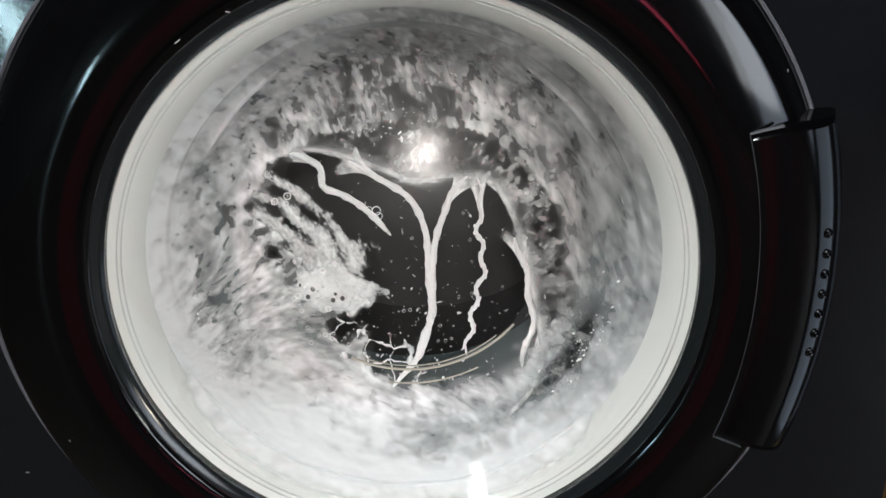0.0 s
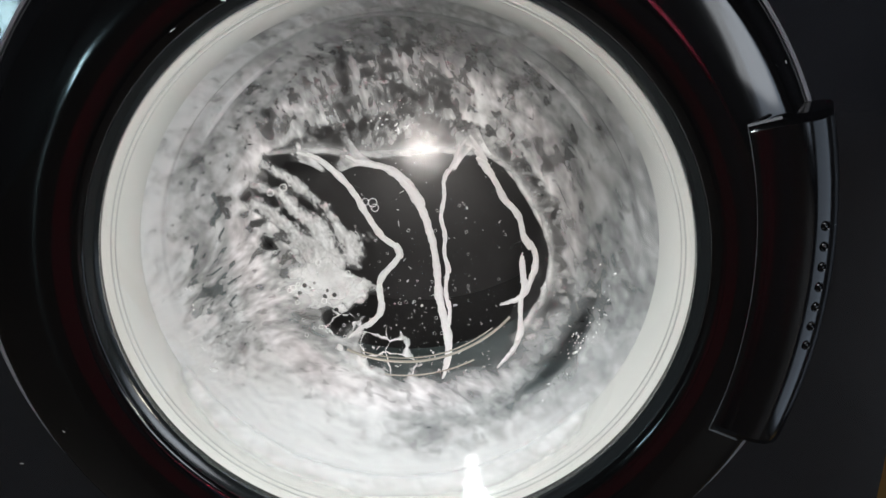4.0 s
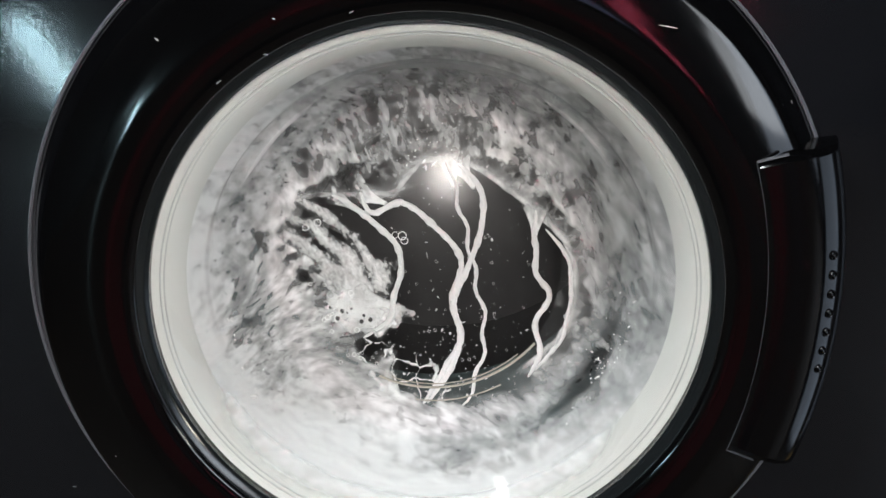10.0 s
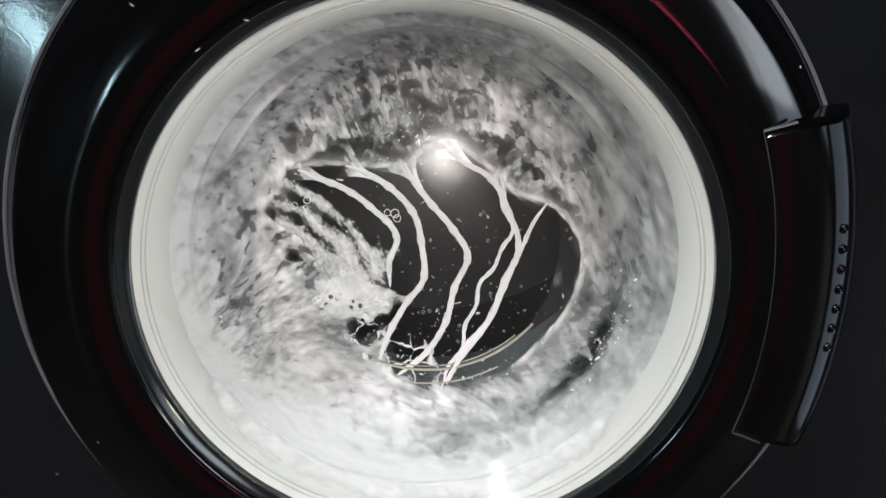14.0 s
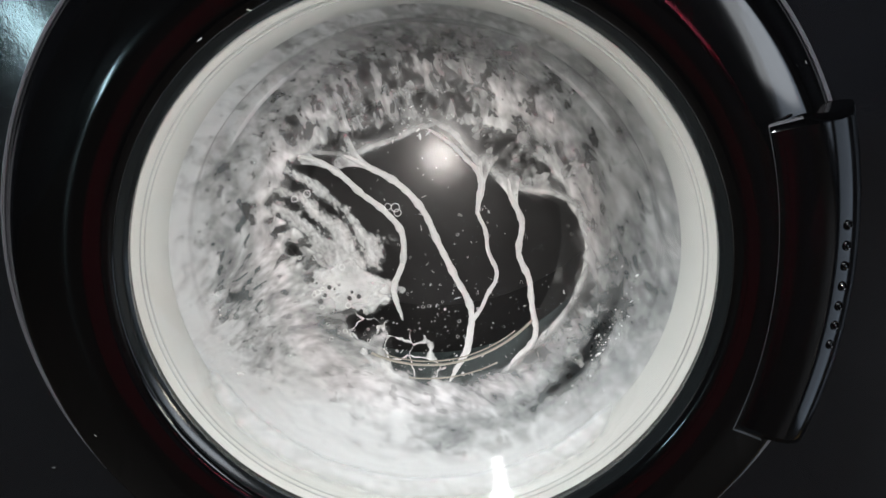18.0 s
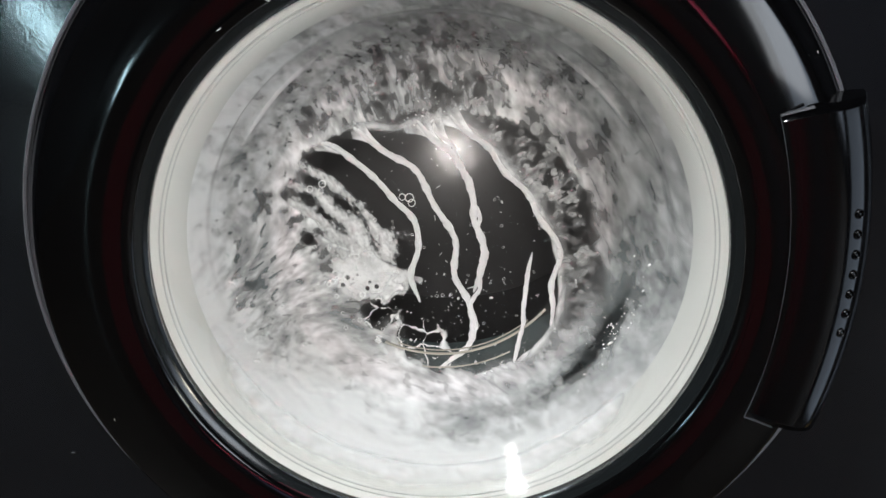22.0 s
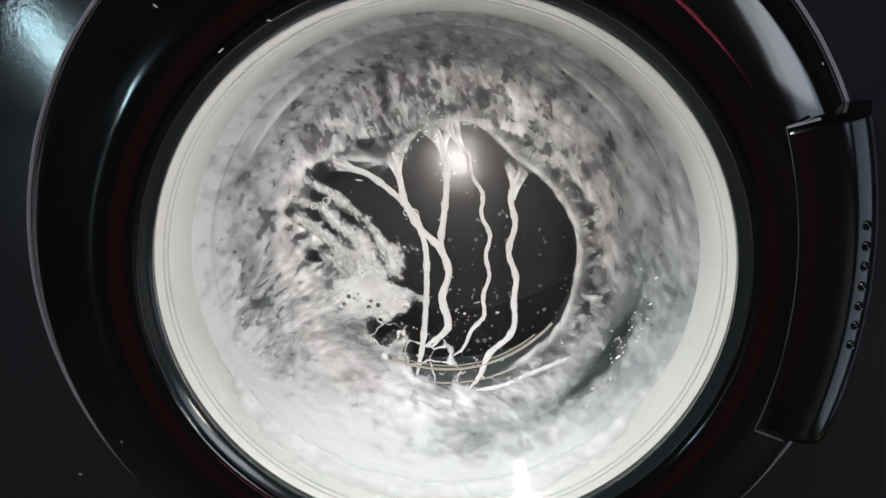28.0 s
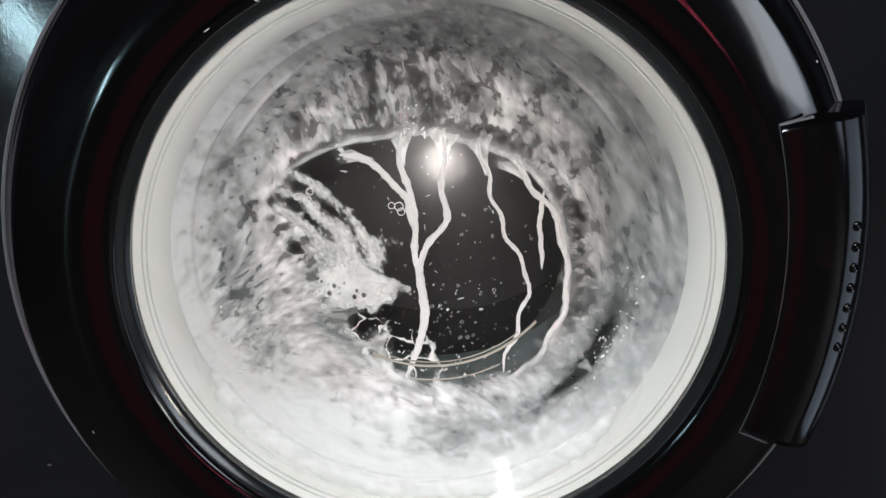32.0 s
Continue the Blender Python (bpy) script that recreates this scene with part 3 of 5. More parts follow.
# painted highlights along the handle's edges, the upper end paler than the lower
part("handle_edge_sheen", bent([(0.1896, -0.0085), (0.1897, -0.0104), (0.1901, -0.0107), (0.1899, -0.0080)], 60, -17.1, 18.3), EDGE_SHEEN, door, "thin grey line painted as the handle edge's highlight")
for a0, a1, tone in ((-17.26, -17.17, EDGE_SHEEN), (18.30, 18.52, RIM_GREY)):
    part("handle_end_sheen", bent([(0.1900, -0.0085), (0.206, -0.0122), (0.206, -0.0142), (0.1900, -0.0107)], 2, a0, a1), tone, door, "strip painted as the highlight on the handle's end")


def dimple():
    bm = bmesh.new()
    n, m = 24, 8
    loops = []
    for i in range(n):
        a = 2 * math.pi * i / n
        loops.append([bm.verts.new(((0.0022 + 0.0005 * math.cos(2 * math.pi * j / m)) * math.cos(a), (0.0022 + 0.0005 * math.cos(2 * math.pi * j / m)) * math.sin(a), 0.0006 * math.sin(2 * math.pi * j / m))) for j in range(m)])
    for i in range(n):
        u, v = loops[i], loops[(i + 1) % n]
        for j in range(m):
            bm.faces.new((u[j], u[(j + 1) % m], v[(j + 1) % m], v[j]))
    ball = bmesh.ops.create_uvsphere(bm, u_segments=12, v_segments=8, radius=0.0016)
    bmesh.ops.translate(bm, vec=(0, 0, -0.0008), verts=ball["verts"])
    return bm


first = None
for i in range(7):
    a = radians(6.9 - 2.05 * i)
    m = Matrix.Translation((0.3203 * math.cos(a) - BEND, -0.0120, Z0 + 0.3203 * math.sin(a))) @ pose(0, 0, 0, 90, 0, 0) @ pose(0, 0, 0, 0, 24, 0)
    if first is None:
        first = part("handle_stud", dimple(), HANDLE_BLACK, door, "small raised ring stud")
        first.matrix_basis = m
        stud_data = first.data
    else:
        ob = new("handle_stud", stud_data)
        ob.parent, ob.matrix_parent_inverse = door, first.matrix_parent_inverse
        ob.matrix_basis = m

# ---- dust on the black parts ----
def dust(spots):
    root = empty("dust", (0, -0.01, Z0), "tiny white dust flecks lying on the black door", "dust")
    for x, y, z, long, turn in spots:
        bm = bmesh.new()
        bmesh.ops.create_icosphere(bm, subdivisions=1, radius=1)
        bmesh.ops.scale(bm, vec=(long / 2, 0.0002, 0.00025), verts=bm.verts)
        bmesh.ops.rotate(bm, cent=(0, 0, 0), matrix=Matrix.Rotation(radians(turn), 3, "Y"), verts=bm.verts)
        bmesh.ops.translate(bm, vec=(x, y, z), verts=bm.verts)
        part("fleck", bm, WHITE_PLASTIC, root)


dust(((0.121, -0.0108, 0.610, 0.012, 10), (-0.137, -0.0103, 0.604, 0.003, 40), (-0.108, -0.0078, 0.582, 0.004, -35), (-0.083, -0.0068, 0.596, 0.003, 10), (-0.188, -0.0098, 0.360, 0.002, 60), (-0.232, 0.0232, 0.316, 0.003, 0), (-0.077, -0.0098, 0.614, 0.002, 20), (-0.038, -0.0078, 0.617, 0.003, -20), (0.192, 0.001, 0.570, 0.002, 70)))

# ---- suds that stay ----
HOLE = [(0, .106), (30, .105), (55, .099), (75, .099), (95, .101), (115, .103), (128, .108), (138, .118), (150, .122), (160, .118), (168, .092), (177, .070), (188, .052), (197, .042), (212, .040), (230, .060), (245, .072), (270, .077), (300, .088), (330, .100), (360, .106)]
POCKETS = ((-99, -8, 8, 5), (-92, -24, 6, 4), (-42, -72, 12, 8), (-28, -66, 8, 6))
HX, HZ = 0.005, -0.035


def hole_radius(deg):
    deg %= 360
    for (a, r), (b, s) in zip(HOLE, HOLE[1:]):
        if a <= deg <= b:
            k = (deg - a) / (b - a)
            return r + (s - r) * (k * k * (3 - 2 * k))
    return 0.1


def coat(data, cover, run, grain):
    """Writes how much soap lies where, the way it runs and how mottled it is."""
    data.attributes.new("cover", "FLOAT", "POINT").data.foreach_set("value", cover)
    data.attributes.new("grain", "FLOAT", "POINT").data.foreach_set("value", grain)
    data.attributes.new("flow", "FLOAT_VECTOR", "POINT").data.foreach_set("vector", [v for f in run for v in f])
    for f in data.polygons:
        f.use_smooth = True


def film(name, rows, material, label, group=""):
    """A film from rows of (point in the door's space, flow, cover)."""
    verts, faces, cover, run, mottle = [], [], [], [], []
    for row in rows:
        for p, f, c, *g in row:
            mottle.append(g[0] if g else 1.0)
            verts.append(tuple(p))
            run.append(tuple(f))
            cover.append(c)
    m = len(rows[0])
    for i in range(len(rows) - 1):
        for j in range(m - 1):
            q = (i * m + j, i * m + j + 1, (i + 1) * m + j + 1, (i + 1) * m + j)
            if max(cover[k] for k in q) > -1.4:
                faces.append(q)
    data = bpy.data.meshes.new(name)
    data.from_pydata(verts, [], faces)
    coat(data, cover, run, mottle)
    data.materials.append(material)
    ob = new(name, data)
    ob.location = (0, 0, Z0)
    return tagged(ob, label, "soap suds", group, "stuff")


def soap_flow(p, seed=0.0):
    """The grain of the soap, drawn out downwards and into the bowl."""
    # round the washed side the soap is drawn out along the bowl
    rho, a = math.hypot(p.x, p.z), math.atan2(p.z, p.x)
    d = (a + 0.45 + math.pi) % (2 * math.pi) - math.pi
    a = -0.45 + (d - 0.50 * math.tanh(d / 0.8)) * 1.19
    p = Vector((rho * math.cos(a), p.y, rho * math.sin(a)))
    low = step(-0.02, -0.12, p.z)
    across = p.x * (1 - 0.52 * low) + 0.16 * p.z
    down = (0.54 + 0.40 * low) * p.z
    return (across, (0.34 + 0.42 * low) * (p.y - 0.09) + seed, down)


def pane_flow(x, z, seed=0.0):
    return soap_flow(on_pane(x, z), seed)


def pane_cover(x, z):
    dx, dz = x - HX, z - HZ
    deg = math.degrees(math.atan2(dz, dx))
    a = radians(deg)
    scallop = abs(noise.noise((math.cos(a) * 4.2, math.sin(a) * 4.2, 3.0)))
    edge = hole_radius(deg) + 0.016 * (scallop - 0.25) + 0.003 * noise.noise((math.cos(a) * 17, math.sin(a) * 17, 7.0))
    d = math.hypot(dx, dz) - edge
    c = -0.10 + 0.06 * step(0.02, 0.06, z) + (0.5 + 0.7 * noise.noise((x * 55, z * 55, 6.0))) * (1 - step(0.001, 0.011, d)) + 0.35 * noise.noise((x * 28, z * 28, 1.5))
    c += 0.30 * step(-0.05, -0.09, z) * step(0.0, -0.03, x) + 0.50 * step(-0.05, -0.085, x)
    c -= 0.9 * math.exp(-((x + 0.052) / 0.022) ** 2 - ((z + 0.040) / 0.022) ** 2)
    c += 0.70 * step(-0.085, -0.115, z)
    c += 0.20 * step(0.02, 0.07, x)
    wx, wz = 0.007 * noise.noise((x * 90, z * 90, 4.0)), 0.007 * noise.noise((x * 90, z * 90, 9.0))
    for px, pz, rx, rz in POCKETS:
        k = math.hypot((x + wx - px / 1000) * 1000 / rx, (z + wz - pz / 1000) * 1000 / rz)
        c -= 2.0 * (1 - step(0.5, 1.3, k)) - 0.35 * math.exp(-((k - 1.3) / 0.2) ** 2)
    soft = step(-0.06, -0.09, z)
    d += 0.009 * soft * noise.noise((x * 38, z * 38, 12.0)) + 0.002 * soft * noise.noise((x * 160, z * 160, 2.0))
    return -1.5 + (c + 1.5) * step(-0.004 - 0.008 * soft, 0.001 + 0.004 * soft, d)


def fold_sheen(deg):
    """Two arcs, high on either side: reflections of gasket folds, put in as thicker, raised soap."""
    turn = (deg + 180) % 360 - 180
    return max((step(a0, a0 + 14, turn) * (1 - step(a1 - 14, a1, turn)) for a0, a1 in ((22, 66), (116, 160))), default=0.0)


def wall_cover(deg, y, u):
    """How thick the suds lie on the bowl's side: deepest at the bottom."""
    a = radians(deg)
    down = max(0, -math.sin(a))
    left = max(0, -math.cos(a))
    turn = (deg + 180) % 360 - 180
    c = 0.50 + 0.20 * step(0.0, 0.8, math.sin(a)) - 0.25 * step(0.0, 0.8, math.sin(a)) * step(0.35, 0.9, u) + 0.85 * step(0.2, 0.9, down) * (1 - 0.45 * u) - 0.15 * step(0.2, 0.6, math.cos(a)) * step(-0.1, 0.3, down) * (1 - step(0.75, 0.95, down)) + 0.55 * left * (1.0 - 0.7 * u)
    c += 0.12 * (1 - step(0.0, 0.12, u)) * step(-0.2, 0.4, -math.sin(a)) + 0.42 * (1 - step(0.05, 0.50, u)) * step(-0.25, 0.55, -0.75 * math.cos(a) - 0.65 * math.sin(a))
    c += 0.14 * step(-0.2, 0.4, math.cos(a)) * step(0.0, 0.8, math.sin(a))
    # extra soap paints the bright reflections of the gasket's folds
    c += 0.45 * math.exp(-((u - 0.37) / 0.032) ** 2) * fold_sheen(deg)
    # a washed streak that runs round the lower side
    if -72 < turn < 50:
        mid = 0.50 + 0.09 * math.sin(radians(turn + 85) * 1.6)
        k = math.exp(-((u - mid) / (0.13 if u > mid else 0.085)) ** 2) * step(-72, -50, turn) * (1 - 0.50 * step(-25, 0, turn)) * (1 - step(-35, 5, turn))
        c -= (1.45 - 0.6 * step(-30, 0, turn)) * k * (1 + 0.8 * noise.noise((turn * 0.10, u * 14, 2.0)))
    # thinner soap at the foot of that side
    c -= 0.34 * step(-95, -72, turn) * (1 - step(-42, -20, turn)) * step(0.10, 0.30, u)
    # thin soap on the other side, over the dull rubber
    if -190 < turn - 0 < -130 or turn > 165:
        t2 = turn if turn > 0 else turn + 360
        c -= 0.75 * math.exp(-((u - 0.63) / 0.16) ** 2 - ((t2 - 196) / 20) ** 2) * (0.6 + 0.9 * noise.noise((t2 * 0.15, u * 6, 1.0)))
    return c


def mottling(a, p, u, z):
    """Clear-cut drips on the end and above it, soft clouds towards the rim, on the washed side and at the bottom."""
    top, low = step(-0.2, 0.7, math.sin(a)), step(0.2, 0.9, -math.sin(a))
    washed = step(0.1, 0.7, math.cos(a)) * (1 - top)
    side = (0.55 + 0.35 * step(0.10, 0.40, u)) * (1 - top) + top * (0.55 + 0.25 * step(0.1, 0.55, u))
    side *= (1 - 0.36 * low) * (1 - 0.30 * washed)
    end = 0.95 - 0.35 * step(-0.04, -0.09, z) - 0.20 * step(0.03, 0.08, at_side(a)) * (1 - top)
    return side * (1 - p) + end * p


def at_side(a):
    return 0.12 * abs(math.cos(a))


def whole_film():
    rows = []
    for i in range(541):
        a = radians(i / 1.5)
        row = []
        for r, y, p, u in skin(a, 0.0015, 28, 22, 80):
            if p == 0:
                r -= 0.0035 * math.exp(-((u - 0.37) / 0.032) ** 2) * fold_sheen(i / 1.5)
            at = Vector((r * math.cos(a), y, r * math.sin(a)))
            c = 0.0
            if p < 1:
                c += (1 - p) * wall_cover(i / 1.5, y, u)
            if p > 0:
                c += p * pane_cover(at.x, at.z)
            row.append((at, soap_flow(at), c, mottling(a, p, u, at.z)))
        rows.append(row)
    return rows


film("suds_film", whole_film(), FILM, "mottled grey-white soap film on the glass bowl, thick at the bottom")


def low_film():
    """Soap that has crept up between the glass cone and the white ring, at the bottom."""
    rows = []
    for i in range(181):
        deg = 190 + 150 * i / 180
        a = radians(deg)
        reach = step(190, 225, deg) * (1 - step(305, 340, deg))
        row = []
        for k in range(25):
            u = k / 24
            r0 = 0.1545 - 0.0165 * u
            y0 = 0.0051 + 0.0218 * u + 0.0018
            at = Vector((r0 * math.cos(a), y0, r0 * math.sin(a)))
            edge = 0.70 - 0.42 * reach + 0.10 * noise.noise((deg * 0.07, 2.0, 0.0)) + 0.04 * noise.noise((deg * 0.4, 7.0, 0.0))
            row.append((at, soap_flow(at), -1.5 + 2.45 * step(edge - 0.25, edge + 0.25, u) * (1 - step(0.66, 1.0, u)) * step(0.05, 0.8, reach), 0.30))
        rows.append(row)
    return rows


film("suds_film", low_film(), FILM, "smooth white soap film at the foot of the white ring")


def lace():
    """Strands of froth that sweep in arcs from the film down to the thick clump, with dark slots between them."""
    rows = []
    for i in range(91):
        far = 0.066 + 0.056 * i / 90
        row = []
        for k in range(101):
            a = radians(82 - 70 * k / 100)
            x, z = -0.130 + far * math.cos(a), -0.070 + far * math.sin(a)
            sway = 0.0022 * noise.noise((a * 5, far * 60, 1.0)) + 0.0008 * noise.noise((a * 22, far * 200, 4.0))
            low = step(radians(52), radians(24), a)
            strand = max(math.exp(-((far + sway - mid) / (wide * (1 + 0.9 * low))) ** 2) for mid, wide in ((0.075, 0.0058), (0.0885, 0.0042), (0.1015, 0.0034)))
            froth = low * (0.25 + 0.9 * noise.noise((x * 75, z * 75, 5.0)))
            c = -0.75 + 1.35 * strand + max(0, froth) - 0.9 * step(0.104, 0.118, far + sway * 2) * (1 - 0.5 * low)
            c -= 1.2 * (1 - step(radians(12), radians(22), a)) + 0.5 * step(radians(70), radians(82), a)
            row.append((on_pane(x, z, 0.0008), (0.8 * x + 0.6 * z, (0.6 * x - 0.8 * z) * 0.6, 5.0), c))
        rows.append(row)
    return rows


LACE_SHEET = film("suds_lace", lace(), LACE, "lacy open suds beside the thick clump")


def clump():
    """A tongue of thick suds, pierced by single bubbles."""
    rng = random.Random(31)
    holes = []
    for cx, cz, count, spread in ((-0.062, -0.026, 18, 0.005), (-0.050, -0.032, 6, 0.006), (-0.036, -0.030, 4, 0.004), (-0.070, -0.050, 9, 0.008), (-0.056, -0.062, 7, 0.008), (-0.080, -0.036, 8, 0.008)):
        for _ in range(count):
            holes.append((cx + rng.gauss(0, spread), cz + rng.gauss(0, spread * 0.7), rng.uniform(0.0008, 0.0019)))
    rows = []
    n = 130
    for i in range(n + 1):
        row = []
        x = -0.100 + 0.088 * i / n
        for k in range(n + 1):
            z = -0.006 - 0.084 * k / n
            wx, wz = 0.006 * noise.noise((x * 110, z * 110, 4.0)), 0.006 * noise.noise((x * 110, z * 110, 9.0))
            px, pz = x + wx + 0.052, z + wz + 0.049
            e1 = math.hypot((0.99 * px - 0.12 * pz) / 0.034, (0.12 * px + 0.99 * pz) / 0.0165)
            e2 = math.hypot((x + wx + 0.074) / 0.028, (z + wz + 0.056) / 0.024)
            c = max(-1.2 + (1.85 + 0.6 * noise.noise((x * 50, z * 70, 8.0)) - 0.5 * step(-0.055, -0.085, x)) * (1 - step(0.70, 1.25, e1)), -1.2 + 1.25 * (1 - step(0.4, 1.2, e2)))
            for hx, hz, r in holes:
                if abs(x - hx) < 0.004 and abs(z - hz) < 0.004:
                    q = math.hypot(x - hx, z - hz) / r
                    if q < 1:
                        c -= 3.2 * (1 - q * q)
                    elif q < 1.9:
                        c += 0.12 * (1.9 - q)
            row.append((on_pane(x, z, 0.0005), (x, z, 3.0), c))
        rows.append(row)
    return rows


CLUMP_SHEET = film("suds_clump", clump(), CLUMP, "thick bubbly white tongue of suds on the glass")


def net():
    """Thin branching rims of burst bubbles near the foot of the glass."""
    rng = random.Random(44)
    seeds = [(rng.uniform(-0.055, 0.030), rng.uniform(-0.108, -0.052)) for _ in range(30)]
    rows = []
    for i in range(171):
        x = -0.055 + 0.085 * i / 170
        row = []
        for k in range(113):
            z = -0.052 - 0.056 * k / 112
            wx, wz = 0.0025 * noise.noise((x * 180, z * 180, 4.0)), 0.0025 * noise.noise((x * 180, z * 180, 9.0))
            near = sorted((math.hypot(x + wx - a, (z + wz - b) * 1.2), n) for n, (a, b) in enumerate(seeds))[:2]
            edge = near[1][0] - near[0][0]
            keep = 0.5 + noise.noise((near[0][1] * 3.7 + near[1][1] * 1.3, 0.5, 0.2))
            fade = step(-0.060, -0.085, z + 0.35 * (x + 0.02)) * (1 - step(0.0, 0.028, x))
            row.append((on_pane(x, z, 0.0003), (x, z, 8.0), -1.2 + 2.1 * math.exp(-(edge / 0.0026) ** 2) * fade * step(0.15, 0.4, keep), 0.6))
        rows.append(row)
    return rows


film("suds_net", net(), CLUMP, "fine white net of suds rims near the foot of the glass")


def lumps(name, count, pick, size, material, label, seed, longs=(1.0, 1.2, 1.8, 2.6)):
    """Many small flattened blobs as one mesh; pick gives each its place."""
    rng = random.Random(seed)
    ball = bmesh.new()
    bmesh.ops.create_icosphere(ball, subdivisions=1, radius=1)
    ball.verts.ensure_lookup_table()
    base = [v.co.copy() for v in ball.verts]
    faces = [[v.index for v in f.verts] for f in ball.faces]
    ball.free()
    verts, polys = [], []
    for _ in range(count):
        p, squash = pick(rng)
        size_now = size * rng.uniform(0.4, 1.3) * (2.0 if rng.random() < 0.08 else 1.0)
        k = len(verts)
        turn = Matrix.Rotation(rng.uniform(0, 3.1), 3, "Y")
        long = rng.choice(longs)
        for c in base:
            w = turn @ Vector((c.x * size_now, c.y * size_now * squash, c.z * size_now * long))
            verts.append(tuple(p + w))
        polys += [[q + k for q in f] for f in faces]
    data = bpy.data.meshes.new(name)
    data.from_pydata(verts, [], polys)
    for f in data.polygons:
        f.use_smooth = True
    data.materials.append(material)
    ob = new(name, data)
    ob.location = (0, 0, Z0)
    return tagged(ob, label, "soap suds", kind="stuff")


def droplet(rng):
    while True:
        a, r = rng.uniform(0, 2 * math.pi), math.sqrt(rng.random()) * 0.1
        x, z = HX + r * math.cos(a), HZ + r * math.sin(a)
        if r < hole_radius(math.degrees(a)) - 0.006 and rng.random() < 0.15 + 7.0 * max(0, -z - 0.03):
            return on_pane(x, z), 0.5


lumps("suds_specks", 130, droplet, 0.00040, SPECK, "scattered white specks and drops on the clear glass", 8)


lumps("suds_specks", 60, droplet, 0.00026, SPECK, "short white dashes of suds on the clear glass", 33, (3.0, 5.0, 8.0))


def wall_drop(rng):
    a = radians(rng.choice((rng.gauss(-35, 14), rng.gauss(205, 14), rng.uniform(0, 360), rng.uniform(20, 160))))
    r1, y1 = end_rim(a)
    y = 0.058 + (y1 - 0.058) * rng.random()
    r = wall_radius(y) - 0.0002
    return Vector((r * math.cos(a), y, r * math.sin(a))), 1.0


def pane_drop(rng):
    a, r = rng.uniform(0, 2 * math.pi), math.sqrt(rng.random()) * 0.1
    x, z = r * math.cos(a), r * math.sin(a) - 0.005
    return on_pane(x, z, -0.0017), 0.4


def glint(rng):
    a = radians(rng.choice((rng.gauss(-34, 9), rng.gauss(-26, 8), rng.gauss(205, 7))))
    r1, y1 = end_rim(a)
    y = 0.0295 + (y1 - 0.0295) * min(0.8, max(0.08, rng.gauss(0.44, 0.10) if math.cos(a) > 0 else rng.gauss(0.25, 0.07)))
    r = wall_radius(y) - 0.0005
    return Vector((r * math.cos(a), y, r * math.sin(a))), 1.0


# white flecks in place of the glints on wet drops
lumps("suds_specks", 80, glint, 0.00045, FOAM, "white flecks painted as glints on the side of the bowl", 21)


def spark(rng):
    return on_pane(rng.gauss(-0.004, 0.016), rng.gauss(0.060, 0.007), -0.001), 0.5


# more painted glints, round the lamp's reflection
lumps("suds_specks", 30, spark, 0.00042, FOAM, "small white flecks painted as glints on the upper glass", 27)


def branch(rng):
    x = rng.gauss(-0.012, 0.026)
    z = -0.035 - 0.075 * math.sqrt(rng.random()) + 0.2 * x * x / 0.065
    return on_pane(x, z, 0.0003), 0.4


lumps("suds_specks", 70, branch, 0.00055, SPECK, "small white crumbs of suds near the foot of the glass", 22)
lumps("water_drops", 260, wall_drop, 0.0009, GLASS, "clear water drops on the side of the glass bowl", 11)
lumps("water_drops", 170, pane_drop, 0.0008, GLASS, "clear water drops on the glass end", 12)


def bubbles(spots, seed):
    """Rings of single bubbles as one mesh."""
    rng = random.Random(seed)
    bm = bmesh.new()
    for cx, cz, count, spread, size in spots:
        for _ in range(count):
            x, z = cx + rng.gauss(0, spread), cz + rng.gauss(0, spread * 0.6)
            r = size * rng.uniform(0.45, 1.2)
            thick = r * 0.11
            m = Matrix.Translation((0, 0, Z0)) @ pane_pose(x, z, 0, -0.001)
            loops = []
            for i in range(14):
                a = 2 * math.pi * i / 14
                loops.append([bm.verts.new(m @ Vector(((r + thick * math.cos(b)) * math.cos(a), (r + thick * math.cos(b)) * math.sin(a), thick * math.sin(b)))) for b in (0, 1.57, 3.14, 4.71)])
            for i in range(14):
                u, v = loops[i], loops[(i + 1) % 14]
                for j in range(4):
                    bm.faces.new((u[j], u[(j + 1) % 4], v[(j + 1) % 4], v[j]))
    return bm


tagged(part("suds_bubbles", bubbles(((-0.022, 0.004, 3, 0.003, 0.0030), (-0.062, -0.040, 20, 0.010, 0.0009), (-0.045, -0.018, 22, 0.012, 0.0009), (-0.085, 0.012, 5, 0.006, 0.0020), (-0.080, -0.050, 16, 0.014, 0.0016), (-0.055, -0.080, 9, 0.010, 0.0016), (0.030, -0.020, 26, 0.030, 0.0008), (0.010, -0.065, 22, 0.024, 0.0009)), 6), FOAM), "small round soap bubbles at the clump's edge", "soap bubbles", kind="stuff")

# ---- suds that run ----
PIECES = 30


def bead(length, width, seed):
    """One piece of a running thread: long, flattened, a little uneven."""
    bm = bmesh.new()
    bmesh.ops.create_uvsphere(bm, u_segments=10, v_segments=10, radius=1)
    bmesh.ops.rotate(bm, cent=(0, 0, 0), matrix=Matrix.Rotation(math.pi / 2, 3, "Y"), verts=bm.verts)
    for v in bm.verts:
        n = 1 + 0.32 * noise.noise((v.co.x * 1.6 + seed, v.co.y * 1.4, v.co.z * 1.4))
        square = max(-1, min(1, v.co.x * 1.1))
        v.co = Vector((square * length / 2, v.co.y * n * width / 2, v.co.z * n * width * 0.3))
    return bm


